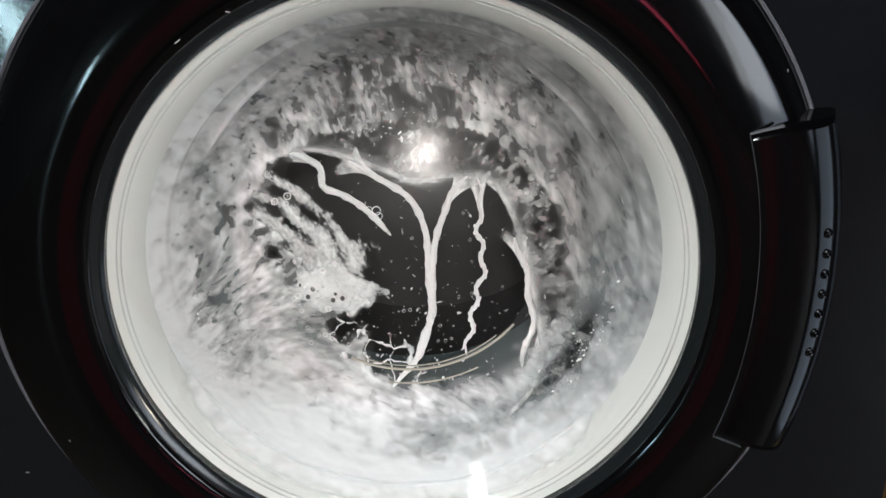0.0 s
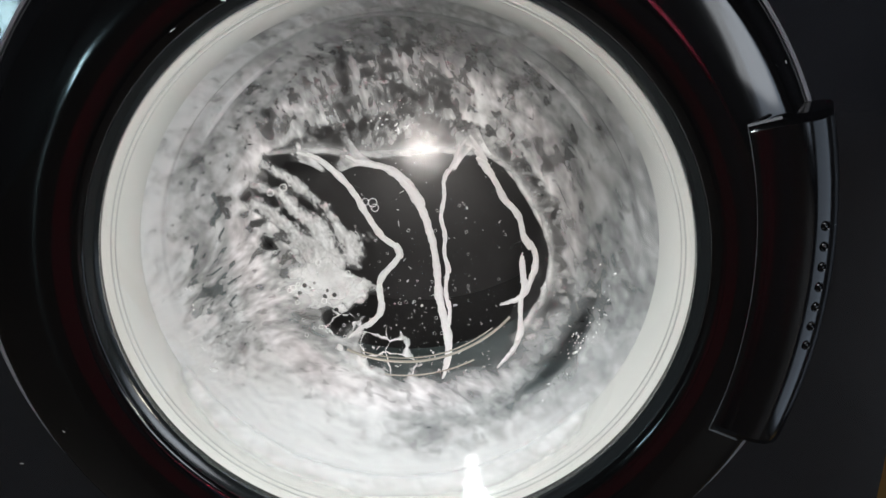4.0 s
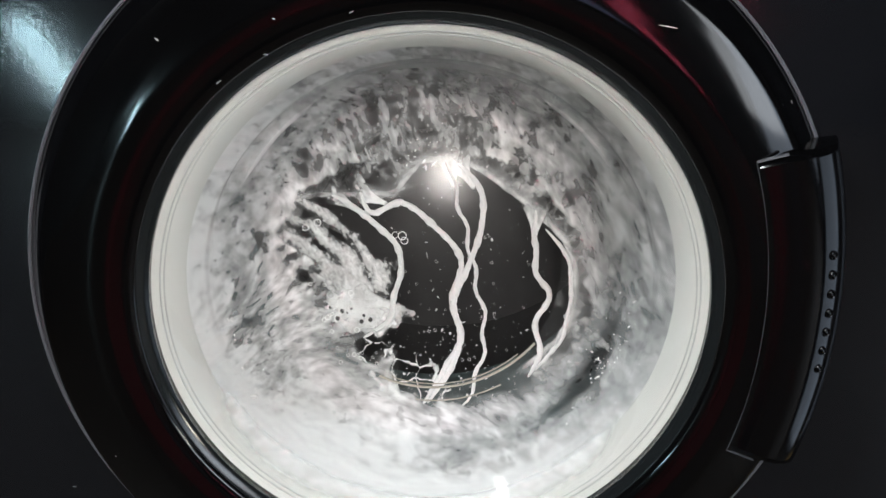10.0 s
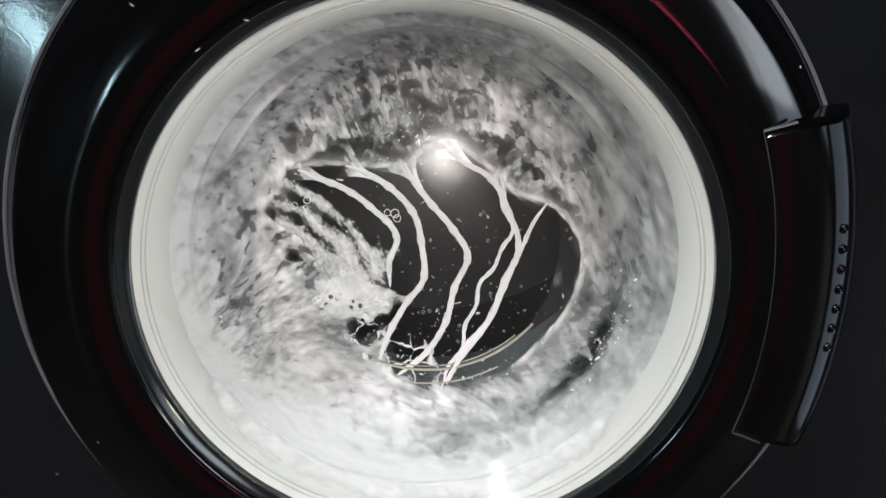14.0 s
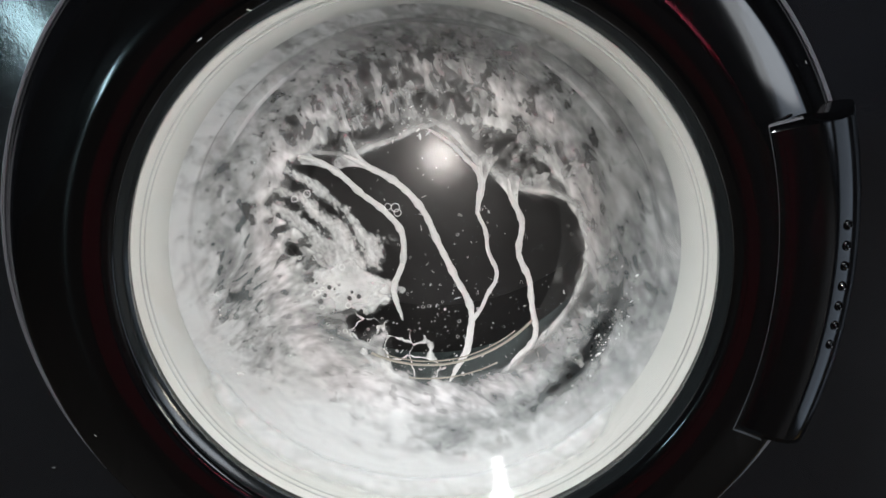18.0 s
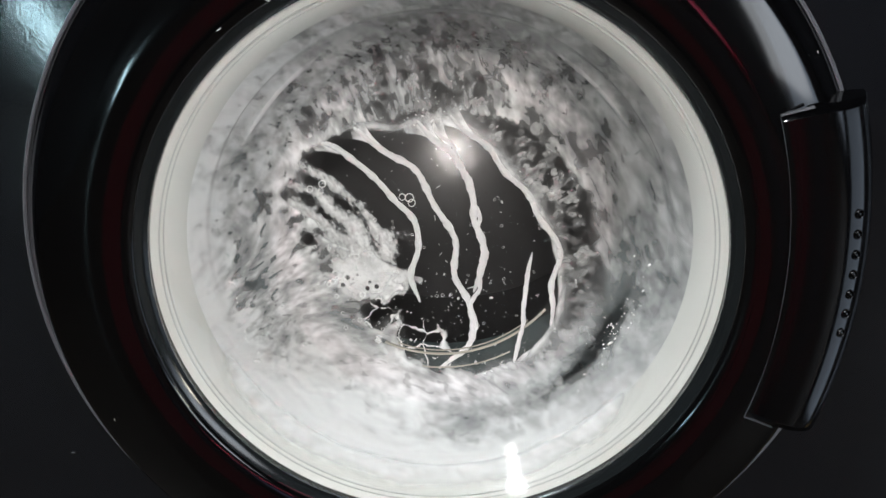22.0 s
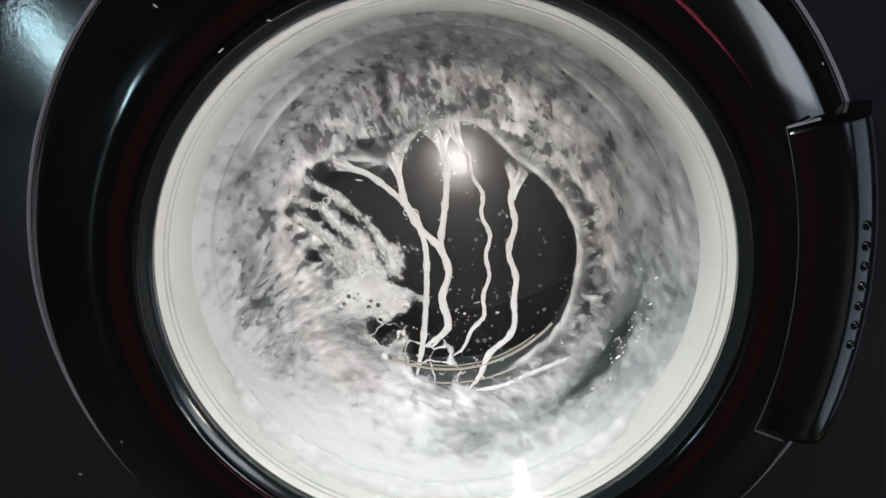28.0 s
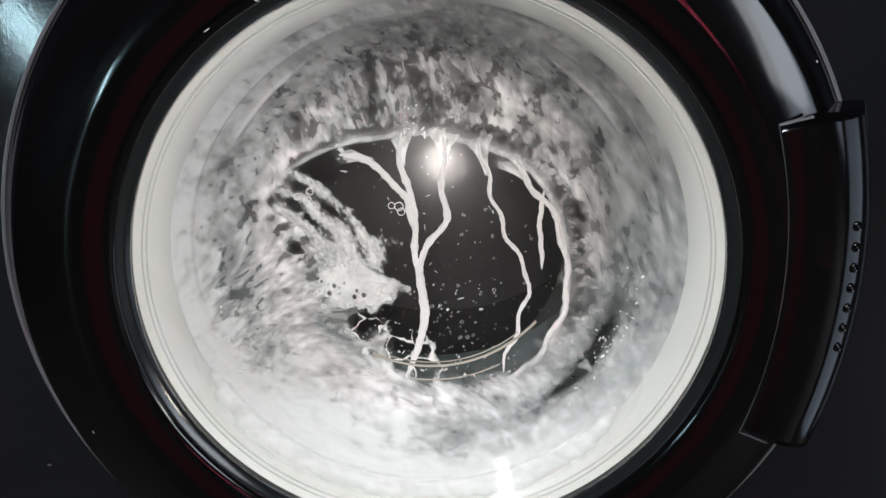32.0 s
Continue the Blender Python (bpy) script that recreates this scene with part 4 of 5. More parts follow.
def runnel(width, length, label, material=None, pieces=PIECES):
    root = empty("suds_runnel", (0, 0, Z0), label, "soap suds", "running threads of suds")
    made = []
    shapes = []
    for k, share in enumerate((0.45, 0.70, 0.92, 1.04, 0.80, 0.90)):
        ob = part("suds_piece", bead(length, width * share, k * 5.0), material or THREAD)
        shapes.append(ob.data)
        bpy.data.objects.remove(ob)
    for k in range(pieces):
        ob = new("suds_piece", shapes[min(k, pieces - 1 - k) if min(k, pieces - 1 - k) < 2 else 2 + k % 4])
        ob.parent = root
        made.append(ob)
    return made


def patch(seed, wide, high, firm):
    """A rag of film: its firm white rim lies on the local y axis, and away from it the film thins out."""
    verts, faces, cover, run, mottle = [], [], [], [], []
    m, n = 25, 15
    for i in range(n):
        v = i / (n - 1)
        for k in range(m):
            u = (k / (m - 1)) ** 1.5
            verts.append((u * wide + 0.0010 * noise.noise((v * 5, u * 3, seed)), (v - 0.5) * high, 0.00015 * math.sin(seed * 2.4)))
            ends = step(0, 0.5, v) * (1 - step(0.5, 1, v))
            rim = math.exp(-((u * wide - 0.0024) / 0.0019) ** 2)
            body = firm + 0.55 * noise.noise((u * 2.5, v * 2.0, seed * 3.1))
            c = body * (1 - step(0.45, 1.0, u)) - 1.0 * step(0.55, 1.0, u) + 1.25 * rim
            cover.append(-1.5 + (c + 1.5) * (0.05 + 0.95 * ends) * step(0.0, 0.0008, u * wide))
            run.append(((v - 0.5) * high + seed * 0.37, seed, u * wide * 0.75))
            mottle.append(0.30 + 0.80 * step(0.003, 0.012, u * wide))
    for i in range(n - 1):
        for k in range(m - 1):
            faces.append((i * m + k, i * m + k + 1, (i + 1) * m + k + 1, (i + 1) * m + k))
    data = bpy.data.meshes.new("suds_piece")
    data.from_pydata(verts, [], faces)
    coat(data, cover, run, mottle)
    data.materials.append(FILM)
    return new("suds_piece", data)


RUNNELS = {
    "A": runnel(0.0047, 0.0112, "white thread of suds running down beside the clump"),
    "B": runnel(0.0051, 0.0112, "broad white thread of suds running down the glass"),
    "C": runnel(0.0051, 0.0112, "broad white thread of suds running down the glass"),
    "D": runnel(0.0031, 0.0112, "thin wavy white thread of suds on the glass"),
    "E": runnel(0.0046, 0.0112, "white thread of suds running down the glass"),
    "F": runnel(0.0034, 0.0090, "thin white thread of suds on the glass"),
}


def flare(wide, seed):
    """The web of film from which a thread starts: broad above, drawn in to the thread below, with thick edges."""
    verts, faces, cover, run = [], [], [], []
    n, m = 30, 18
    for i in range(n + 1):
        v = i / n
        x = -0.016 + 0.038 * v
        half = 0.0016 + wide * (1 - v) ** 2.3
        for k in range(m + 1):
            u = 2 * k / m - 1
            w = half * (1 + 0.12 * noise.noise((v * 4, seed + (0.0 if u < 0 else 9.0), seed)))
            verts.append((x, u * w, 0.0002))
            rim = math.exp(-(((1 - abs(u)) * w - 0.0018) / 0.0014) ** 2)
            c = 0.55 + 0.25 * rim * step(0.28, 0.42, v) + 0.5 * step(0.50, 0.75, v) - 0.8 * step(0.45, 1.0, abs(u)) * (1 - step(0.25, 0.6, v))
            cover.append(-1.5 + (1.5 + c) * step(0.05, 0.36, v) * (1 - step(0.85, 1.0, v)) if abs(u) < 0.999 else -1.2)
            run.append((x * 0.6 + seed, u * w, seed))
    for i in range(n):
        for k in range(m):
            faces.append((i * (m + 1) + k, i * (m + 1) + k + 1, (i + 1) * (m + 1) + k + 1, (i + 1) * (m + 1) + k))
    data = bpy.data.meshes.new("suds_web")
    data.from_pydata(verts, [], faces)
    coat(data, cover, run, [1.0] * len(cover))
    data.materials.append(FILM)
    return new("suds_web", data)


FLARES = {}
for n, (key, wide) in enumerate((("A", 0.018), ("B", 0.025), ("C", 0.027), ("D", 0.018), ("E", 0.022))):
    FLARES[key] = flare(wide, 3.0 * n + 1)
    FLARES[key].parent = RUNNELS[key][0].parent


def crown_suds():
    root = empty("suds_curtain", (0, 0, Z0), "grey-white curtain of suds sliding on the glass", "soap suds")
    made = []
    for k in range(28):
        ob = patch(float(k), 0.046 if k < 19 else 0.036, 0.056, -0.50 if k < 15 else -0.10)
        ob.parent = root
        made.append(ob)
    return made


RUNNELS["G"] = crown_suds()


def drift_film(a0, a1, r0, lift, seed):
    rows = []
    for i in range(121):
        a = radians(a0 + (a1 - a0) * i / 120)
        r1, y1 = end_rim(a)
        ends = step(0, 0.15, i / 120) * (1 - step(0.85, 1, i / 120))
        row = []
        for k in range(31):
            u = k / 30
            r = r0 + (r1 * 0.92 - r0) * u
            x, z = r * math.cos(a), r * math.sin(a)
            c = -1.4 + 1.5 * ends * step(0, 0.25, u) * (1 - step(0.75, 1, u))
            row.append((on_pane(x, z, lift), pane_flow(x, z, seed), c))
        rows.append(row)
    return rows


DRIFTS = [
    film("drifting_suds", drift_film(15, 165, 0.084, 0.0030, 2.0), FILM_DRIFT, "thin veil of suds sliding down the glass"),
    film("drifting_suds", drift_film(0, 150, 0.088, 0.0036, 9.0), FILM_DRIFT, "thin veil of suds sliding down the glass"),
    film("drifting_suds", drift_film(40, 160, 0.086, 0.0042, 15.0), FILM_DRIFT, "thin veil of suds sliding down the glass"),
]


def cloud_film(off, seed, thin):
    """Soft clouds of suds on the bowl's side; they turn to and fro about the door's axis."""
    rows = []
    for i in range(241):
        a = radians(i * 1.5)
        row = []
        for k in range(17):
            u = 0.06 + 0.66 * k / 16
            y = 0.0295 + (end_rim(a)[1] - 0.0295) * u
            r = wall_radius(y) + off
            low = step(-0.1, 0.8, -math.sin(a))
            c = -1.3 + (1.35 + thin + 0.5 * low - 0.25 * step(0.1, 0.7, math.cos(a))) * step(0.06, 0.25, u) * (1 - step(0.45, 0.72, u))
            row.append((Vector((r * math.cos(a), y, r * math.sin(a))), (0.055 * math.cos(2 * a) + seed, 0.055 * math.sin(2 * a), y * 0.8 + seed), c))
        rows.append(row)
    return rows


CLOUDS = [
    film("suds_clouds", cloud_film(0.0030, 4.0, 0.0), CLOUD, "soft white clouds of suds drifting round the bowl's side"),
    film("suds_clouds", cloud_film(0.0042, 21.0, -0.1), CLOUD, "soft white clouds of suds drifting round the bowl's side"),
]


def along(points, k):
    """The place and direction at the share k of a smooth line through points."""
    n = len(points) - 1
    x = min(max(k * n, 0), n - 1e-6)
    i = int(x)
    t = x - i
    b, c = points[i], points[i + 1]
    a = points[i - 1] if i else 2 * b - c
    d = points[i + 2] if i + 2 <= n else 2 * c - b
    p = 0.5 * (2 * b + (c - a) * t + (2 * a - 5 * b + 4 * c - d) * t * t + (3 * b - a - 3 * c + d) * t ** 3)
    v = 0.5 * ((c - a) + 2 * (2 * a - 5 * b + 4 * c - d) * t + 3 * (3 * b - a - 3 * c + d) * t * t)
    return p, v


def clear_of(point, rim):
    """Whether a place lies on the clear glass inside the curtain's rim."""
    hit = False
    loop = rim + [Vector((0.02, -0.125)), Vector((-0.125, -0.09))]
    for a, b in zip(loop, loop[1:] + loop[:1]):
        if (a.y > point.y) != (b.y > point.y) and point.x < a.x + (point.y - a.y) * (b.x - a.x) / (b.y - a.y):
            hit = not hit
    return hit


def places(mm):
    return [Vector((mm[i], mm[i + 1])) / 1000 for i in range(0, len(mm), 2)]


def flow(pieces, rows, rims=None):
    """Rows for walk(): each piece of a thread keeps its share of the line along which the thread runs; a row is seconds and the places that it passes, across and up, in millimetres."""
    keys = [[] for _ in pieces]
    web_key = []
    broad = pieces is RUNNELS["G"]
    layer = 0.0004 * list(RUNNELS.values()).index(pieces)
    wavy = 6 if pieces is RUNNELS["D"] else 4 if pieces is RUNNELS["E"] else 0
    for t, *mm in rows:
        points = places(mm)
        start = 0.0
        if rims:
            inside = [n / 80 for n in range(64) if clear_of(along(points, n / 80)[0], rims[t])]
            start = max(0.0, inside[0] - 0.02) if inside else 0.0
        for k, ob in enumerate(pieces):
            share = start + (1 - start) * (k + 0.5) / len(pieces)
            p, v = along(points, share)
            if wavy:
                side = Vector((-v.y, v.x)).normalized()
                swing = 2 * math.pi * share * wavy
                p = p + side * 0.0015 * math.sin(swing + t)
                v = v + side * 0.0015 * math.cos(swing + t) * 2 * math.pi * wavy / (len(points) - 1)
            turn = math.atan2(v.y / math.cos(TILT_BACK), v.x)
            if broad:
                turn += math.pi / 2
            keys[k].append((t, pane_pose(p.x, p.y, turn, 0.0010 + 0.00004 * (k % 5) if broad else -0.0002 - layer)))
        p = along(points, start)[0]
        d = along(points, min(1, start + 0.15))[0] - p
        web_key.append((t, pane_pose(p.x, p.y, math.atan2(d.y / math.cos(TILT_BACK), d.x), 0.0004)))
    for ob, key in zip(pieces, keys):
        walk(ob, key)
    web = next((FLARES[k] for k in FLARES if RUNNELS[k] is pieces), None)
    if web:
        walk(web, web_key)


def motions():
    rim_rows = [
        (0, -101, 33, -75, 40, -49, 37, -23, 29, 3, 21, 29, 24, 54, 19, 68, -2, 77, -28, 83, -54, 86, -80, 75, -105),
        (1, -117, 18, -94, 36, -65, 38, -37, 34, -9, 25, 20, 22, 43, 36, 66, 25, 79, -1, 86, -29, 85, -58, 70, -83),
        (2, -116, 19, -92, 34, -62, 34, -33, 30, -6, 20, 23, 17, 44, 37, 67, 22, 82, -3, 91, -31, 90, -60, 76, -85),
        (3, -127, 21, -100, 31, -74, 35, -46, 34, -18, 29, 8, 24, 34, 34, 59, 28, 77, 7, 92, -17, 92, -45, 78, -69),
        (6, -113, 22, -84, 32, -53, 30, -22, 28, 5, 36, 29, 54, 56, 44, 77, 22, 93, -4, 99, -34, 94, -63, 78, -90),
        (7, -107, 21, -82, 32, -54, 31, -26, 32, -5, 49, 20, 59, 44, 50, 63, 30, 83, 10, 98, -12, 95, -39, 87, -66),
        (8, -112, 25, -82, 34, -51, 30, -20, 34, 3, 54, 33, 55, 58, 36, 76, 11, 92, -15, 102, -42, 91, -70, 70, -93),
        (9, -115, 24, -86, 28, -58, 29, -29, 30, -6, 45, 18, 54, 44, 45, 65, 26, 81, 2, 94, -23, 87, -49, 72, -74),
        (10, -114, 21, -86, 28, -56, 29, -27, 31, -6, 51, 23, 49, 49, 34, 72, 16, 91, -4, 97, -32, 89, -60, 68, -80),
        (11, -112, 21, -83, 30, -53, 32, -26, 26, -4, 45, 25, 39, 53, 28, 78, 14, 95, -11, 95, -39, 82, -65, 62, -88),
        (12, -110, 22, -80, 32, -48, 34, -19, 31, 6, 48, 36, 39, 66, 29, 92, 13, 96, -19, 92, -51, 72, -74, 49, -97),
        (13, -115, 18, -86, 33, -54, 36, -22, 30, 4, 48, 31, 33, 59, 17, 87, 5, 100, -23, 94, -53, 75, -78, 50, -99),
        (14, -102, 30, -72, 34, -42, 33, -14, 33, 9, 48, 35, 35, 58, 16, 85, 5, 102, -18, 99, -47, 83, -72, 61, -93),
        (17, -95, 34, -65, 36, -35, 39, -11, 54, 17, 43, 42, 27, 71, 18, 98, 10, 103, -20, 95, -49, 78, -74, 58, -96),
        (18, -115, 22, -86, 36, -52, 36, -23, 45, 7, 54, 32, 32, 60, 15, 91, 7, 105, -20, 98, -52, 78, -78, 53, -100),
        (19, -122, 17, -95, 34, -62, 38, -31, 45, 0, 52, 27, 37, 55, 19, 83, 2, 102, -21, 94, -52, 77, -80, 54, -103),
        (20, -121, 18, -93, 34, -60, 37, -29, 44, 2, 51, 31, 37, 56, 16, 73, -12, 96, -30, 87, -61, 67, -87, 41, -107),
        (21, -127, 18, -97, 32, -66, 45, -34, 44, -3, 51, 29, 42, 54, 20, 71, -9, 88, -37, 89, -67, 66, -91, 38, -109),
        (22, -122, 24, -92, 36, -61, 47, -31, 47, -1, 53, 27, 38, 49, 14, 68, -11, 78, -42, 77, -74, 57, -99, 27, -112),
        (23, -115, 22, -87, 35, -57, 44, -27, 46, 4, 50, 30, 35, 51, 12, 66, -15, 73, -45, 73, -77, 52, -98, 23, -111),
        (24, -114, 20, -86, 34, -57, 42, -27, 44, 4, 46, 33, 36, 56, 16, 69, -11, 72, -42, 72, -73, 52, -97, 24, -108),
        (27, -117, 25, -86, 34, -55, 38, -26, 49, 1, 66, 26, 48, 54, 33, 73, 11, 77, -20, 91, -47, 85, -78, 62, -100),
        (28, -133, 19, -104, 34, -71, 38, -39, 36, -14, 57, 18, 60, 45, 39, 70, 18, 86, -10, 85, -42, 73, -72, 48, -93),
        (29, -128, 13, -97, 27, -66, 38, -38, 53, -6, 61, 26, 50, 52, 30, 72, 2, 92, -26, 87, -58, 66, -85, 36, -101),
        (30, -131, 13, -101, 28, -68, 37, -35, 38, -3, 49, 29, 46, 57, 29, 73, -1, 91, -26, 80, -57, 57, -82, 27, -97),
        (31, -125, 8, -95, 26, -65, 42, -34, 53, 1, 50, 34, 44, 65, 29, 82, 0, 90, -34, 84, -68, 64, -95, 31, -106),
        (32, -121, 5, -95, 24, -66, 39, -35, 45, -4, 48, 28, 41, 58, 30, 79, 6, 88, -25, 88, -57, 76, -86, 51, -107),
    ]
    flow(RUNNELS["G"], rim_rows)
    rims = {t: places(mm) for t, *mm in rim_rows}
    flow(RUNNELS["A"], [
        (0, -96, 39, -83, 40, -71, 38, -60, 31, -57, 19, -45, 14, -34, 8, -24, 0, -15, -9),
        (1, -95, 36, -82, 36, -70, 37, -58, 33, -49, 25, -42, 15, -32, 8, -24, -1, -15, -10),
        (2, -95, 35, -75, 34, -57, 29, -40, 17, -27, 3, -20, -16, -18, -35, -15, -55, -26, -71),
        (3, -92, 36, -66, 33, -43, 19, -26, -2, -12, -22, 4, -34, -13, -55, -12, -81, -31, -99),
        (6, -89, 36, -73, 37, -59, 36, -45, 28, -39, 15, -34, 1, -29, -14, -32, -26, -44, -36),
        (7, -91, 34, -72, 30, -54, 24, -39, 14, -34, -5, -30, -23, -33, -42, -37, -61, -43, -80),
        (8, -89, 33, -70, 31, -52, 25, -38, 13, -29, -4, -30, -22, -38, -38, -37, -56, -53, -66),
        (9, -84, 33, -65, 30, -49, 22, -35, 9, -23, -6, -21, -25, -24, -44, -33, -61, -45, -75),
        (10, -88, 32, -69, 30, -53, 21, -39, 10, -26, -3, -23, -20, -28, -37, -31, -53, -47, -64),
        (11, -83, 30, -66, 30, -52, 24, -41, 12, -36, -4, -30, -19, -24, -34, -20, -50, -26, -66),
        (12, -85, 35, -67, 31, -52, 22, -38, 10, -29, -5, -29, -24, -26, -42, -29, -60, -33, -78),
        (13, -90, 32, -77, 29, -64, 26, -52, 21, -42, 13, -34, 3, -27, -9, -26, -22, -25, -35),
        (14, -84, 31, -71, 26, -58, 21, -46, 14, -35, 5, -25, -4, -21, -14, -26, -27, -26, -41),
        (17, -93, 37, -81, 33, -69, 28, -58, 21, -48, 13, -38, 4, -28, -4, -20, -12, -21, -25),
        (18, -94, 38, -75, 34, -59, 25, -45, 13, -30, 2, -18, -12, -17, -31, -23, -49, -18, -67),
        (19, -93, 38, -74, 34, -57, 27, -44, 13, -28, 1, -17, -15, -15, -34, -15, -53, -16, -73),
        (20, -95, 38, -79, 37, -64, 31, -50, 23, -39, 11, -27, 0, -18, -13, -17, -30, -17, -46),
        (21, -98, 39, -80, 39, -64, 34, -50, 24, -37, 12, -25, -2, -17, -17, -14, -35, -20, -52),
        (22, -95, 39, -76, 38, -60, 28, -45, 16, -32, 2, -19, -11, -16, -29, -21, -47, -16, -62),
        (23, -96, 39, -79, 38, -63, 33, -50, 24, -40, 10, -28, -1, -18, -15, -16, -31, -19, -47),
        (24, -84, 38, -69, 38, -57, 29, -45, 18, -35, 6, -24, -4, -15, -16, -11, -31, -18, -44),
        (27, -79, 40, -59, 30, -42, 17, -27, 1, -16, -17, -12, -38, -13, -60, -14, -82, -15, -103),
        (28, -74, 37, -54, 30, -37, 18, -22, 3, -15, -17, -14, -38, -15, -59, -17, -80, -21, -101),
        (29, -74, 40, -52, 36, -32, 24, -22, 5, -15, -17, -7, -39, -9, -61, -20, -80, -35, -98),
        (30, -59, 38, -50, 36, -40, 35, -31, 33, -27, 24, -22, 16, -17, 7, -11, 0, -5, -8),
        (31, -58, 37, -37, 31, -21, 18, -13, -2, -14, -22, -1, -40, 4, -61, -2, -81, -11, -100),
        (32, -58, 36, -50, 35, -42, 32, -35, 27, -29, 21, -23, 15, -17, 9, -15, 0, -13, -8),
    ], rims)
    flow(RUNNELS["B"], [
        (0, 40, 28, 29, 17, 23, 2, 18, -13, 16, -30, 16, -46, 16, -63, 10, -78, 5, -94),
        (1, 48, 33, 33, 21, 21, 7, 23, -13, 22, -32, 17, -51, 10, -70, -1, -87, -11, -103),
        (2, -54, 43, -44, 33, -30, 30, -18, 22, -8, 11, -2, -2, 4, -16, 8, -30, 12, -44),
        (3, -53, 44, -35, 31, -13, 27, 4, 10, 15, -11, 21, -34, 27, -58, 32, -81, 32, -105),
        (6, -48, 46, -31, 30, -9, 22, 8, 4, 18, -19, 22, -43, 20, -68, 20, -91, 4, -110),
        (7, -55, 44, -40, 26, -17, 22, 3, 3, 15, -21, 15, -47, 26, -71, 16, -94, -4, -114),
        (8, -59, 41, -43, 23, -19, 27, 3, 12, 15, -11, 16, -38, 28, -61, 19, -83, -1, -101),
        (9, -53, 45, -41, 22, -21, 28, 2, 13, 17, -9, 22, -35, 35, -57, 23, -79, 9, -102),
        (10, -55, 44, -44, 20, -22, 26, 1, 10, 19, -12, 13, -40, 19, -64, 8, -86, -7, -110),
        (11, -24, 52, -19, 34, -6, 20, 7, 7, 17, -9, 26, -26, 32, -44, 32, -63, 26, -81),
        (12, -60, 39, -46, 33, -33, 28, -20, 20, -17, 10, -24, -3, -27, -18, -26, -32, -25, -47),
        (13, -61, 35, -46, 31, -31, 24, -18, 15, -12, 1, -8, -15, -15, -29, -23, -43, -29, -58),
        (14, -61, 37, -41, 30, -23, 19, -9, 3, -4, -17, -3, -39, -15, -55, -26, -73, -34, -93),
        (17, -64, 40, -43, 32, -23, 22, -7, 6, 5, -13, 17, -32, 14, -55, 11, -77, 2, -98),
        (18, -64, 41, -42, 31, -21, 20, -4, 3, 7, -19, 18, -40, 29, -62, 27, -86, 16, -108),
        (19, -62, 40, -41, 30, -20, 20, -4, 3, 7, -18, 1, -40, 11, -61, 10, -83, -6, -101),
        (20, -64, 41, -42, 29, -21, 15, -3, -3, 14, -23, 19, -45, 5, -66, -9, -88, -31, -100),
        (21, -60, 37, -37, 28, -16, 15, -4, -5, 9, -26, 18, -49, 24, -72, 16, -93, -3, -108),
        (22, -58, 48, -39, 34, -18, 22, -5, -1, 9, -23, 9, -47, 19, -66, 20, -91, 0, -108),
        (23, -64, 40, -47, 30, -25, 31, -9, 16, -4, -7, -6, -30, -16, -51, -25, -71, -44, -85),
        (24, -52, 47, -31, 37, -13, 24, -3, 5, 2, -18, -1, -40, -2, -62, -4, -83, -26, -89),
        (27, -45, 47, -37, 30, -23, 16, -16, -1, -13, -20, -12, -39, -11, -58, -13, -77, -17, -96),
        (28, -37, 47, -32, 29, -28, 11, -19, -5, -6, -18, 1, -35, -4, -53, 0, -71, -13, -82),
        (29, -13, 54, -8, 34, -4, 13, -2, -8, -4, -29, -4, -50, -10, -71, -24, -87, -39, -101),
        (30, -3, 56, -1, 33, 0, 9, 0, -13, 2, -34, -1, -54, -6, -73, -24, -88, -44, -101),
        (31, -24, 46, -21, 26, -16, 6, -14, -14, -9, -31, 1, -48, 4, -68, -2, -87, -13, -104),
        (32, -21, 53, -22, 33, -15, 14, -11, -6, -11, -27, -6, -46, -3, -67, -8, -86, -15, -105),
    ], rims)
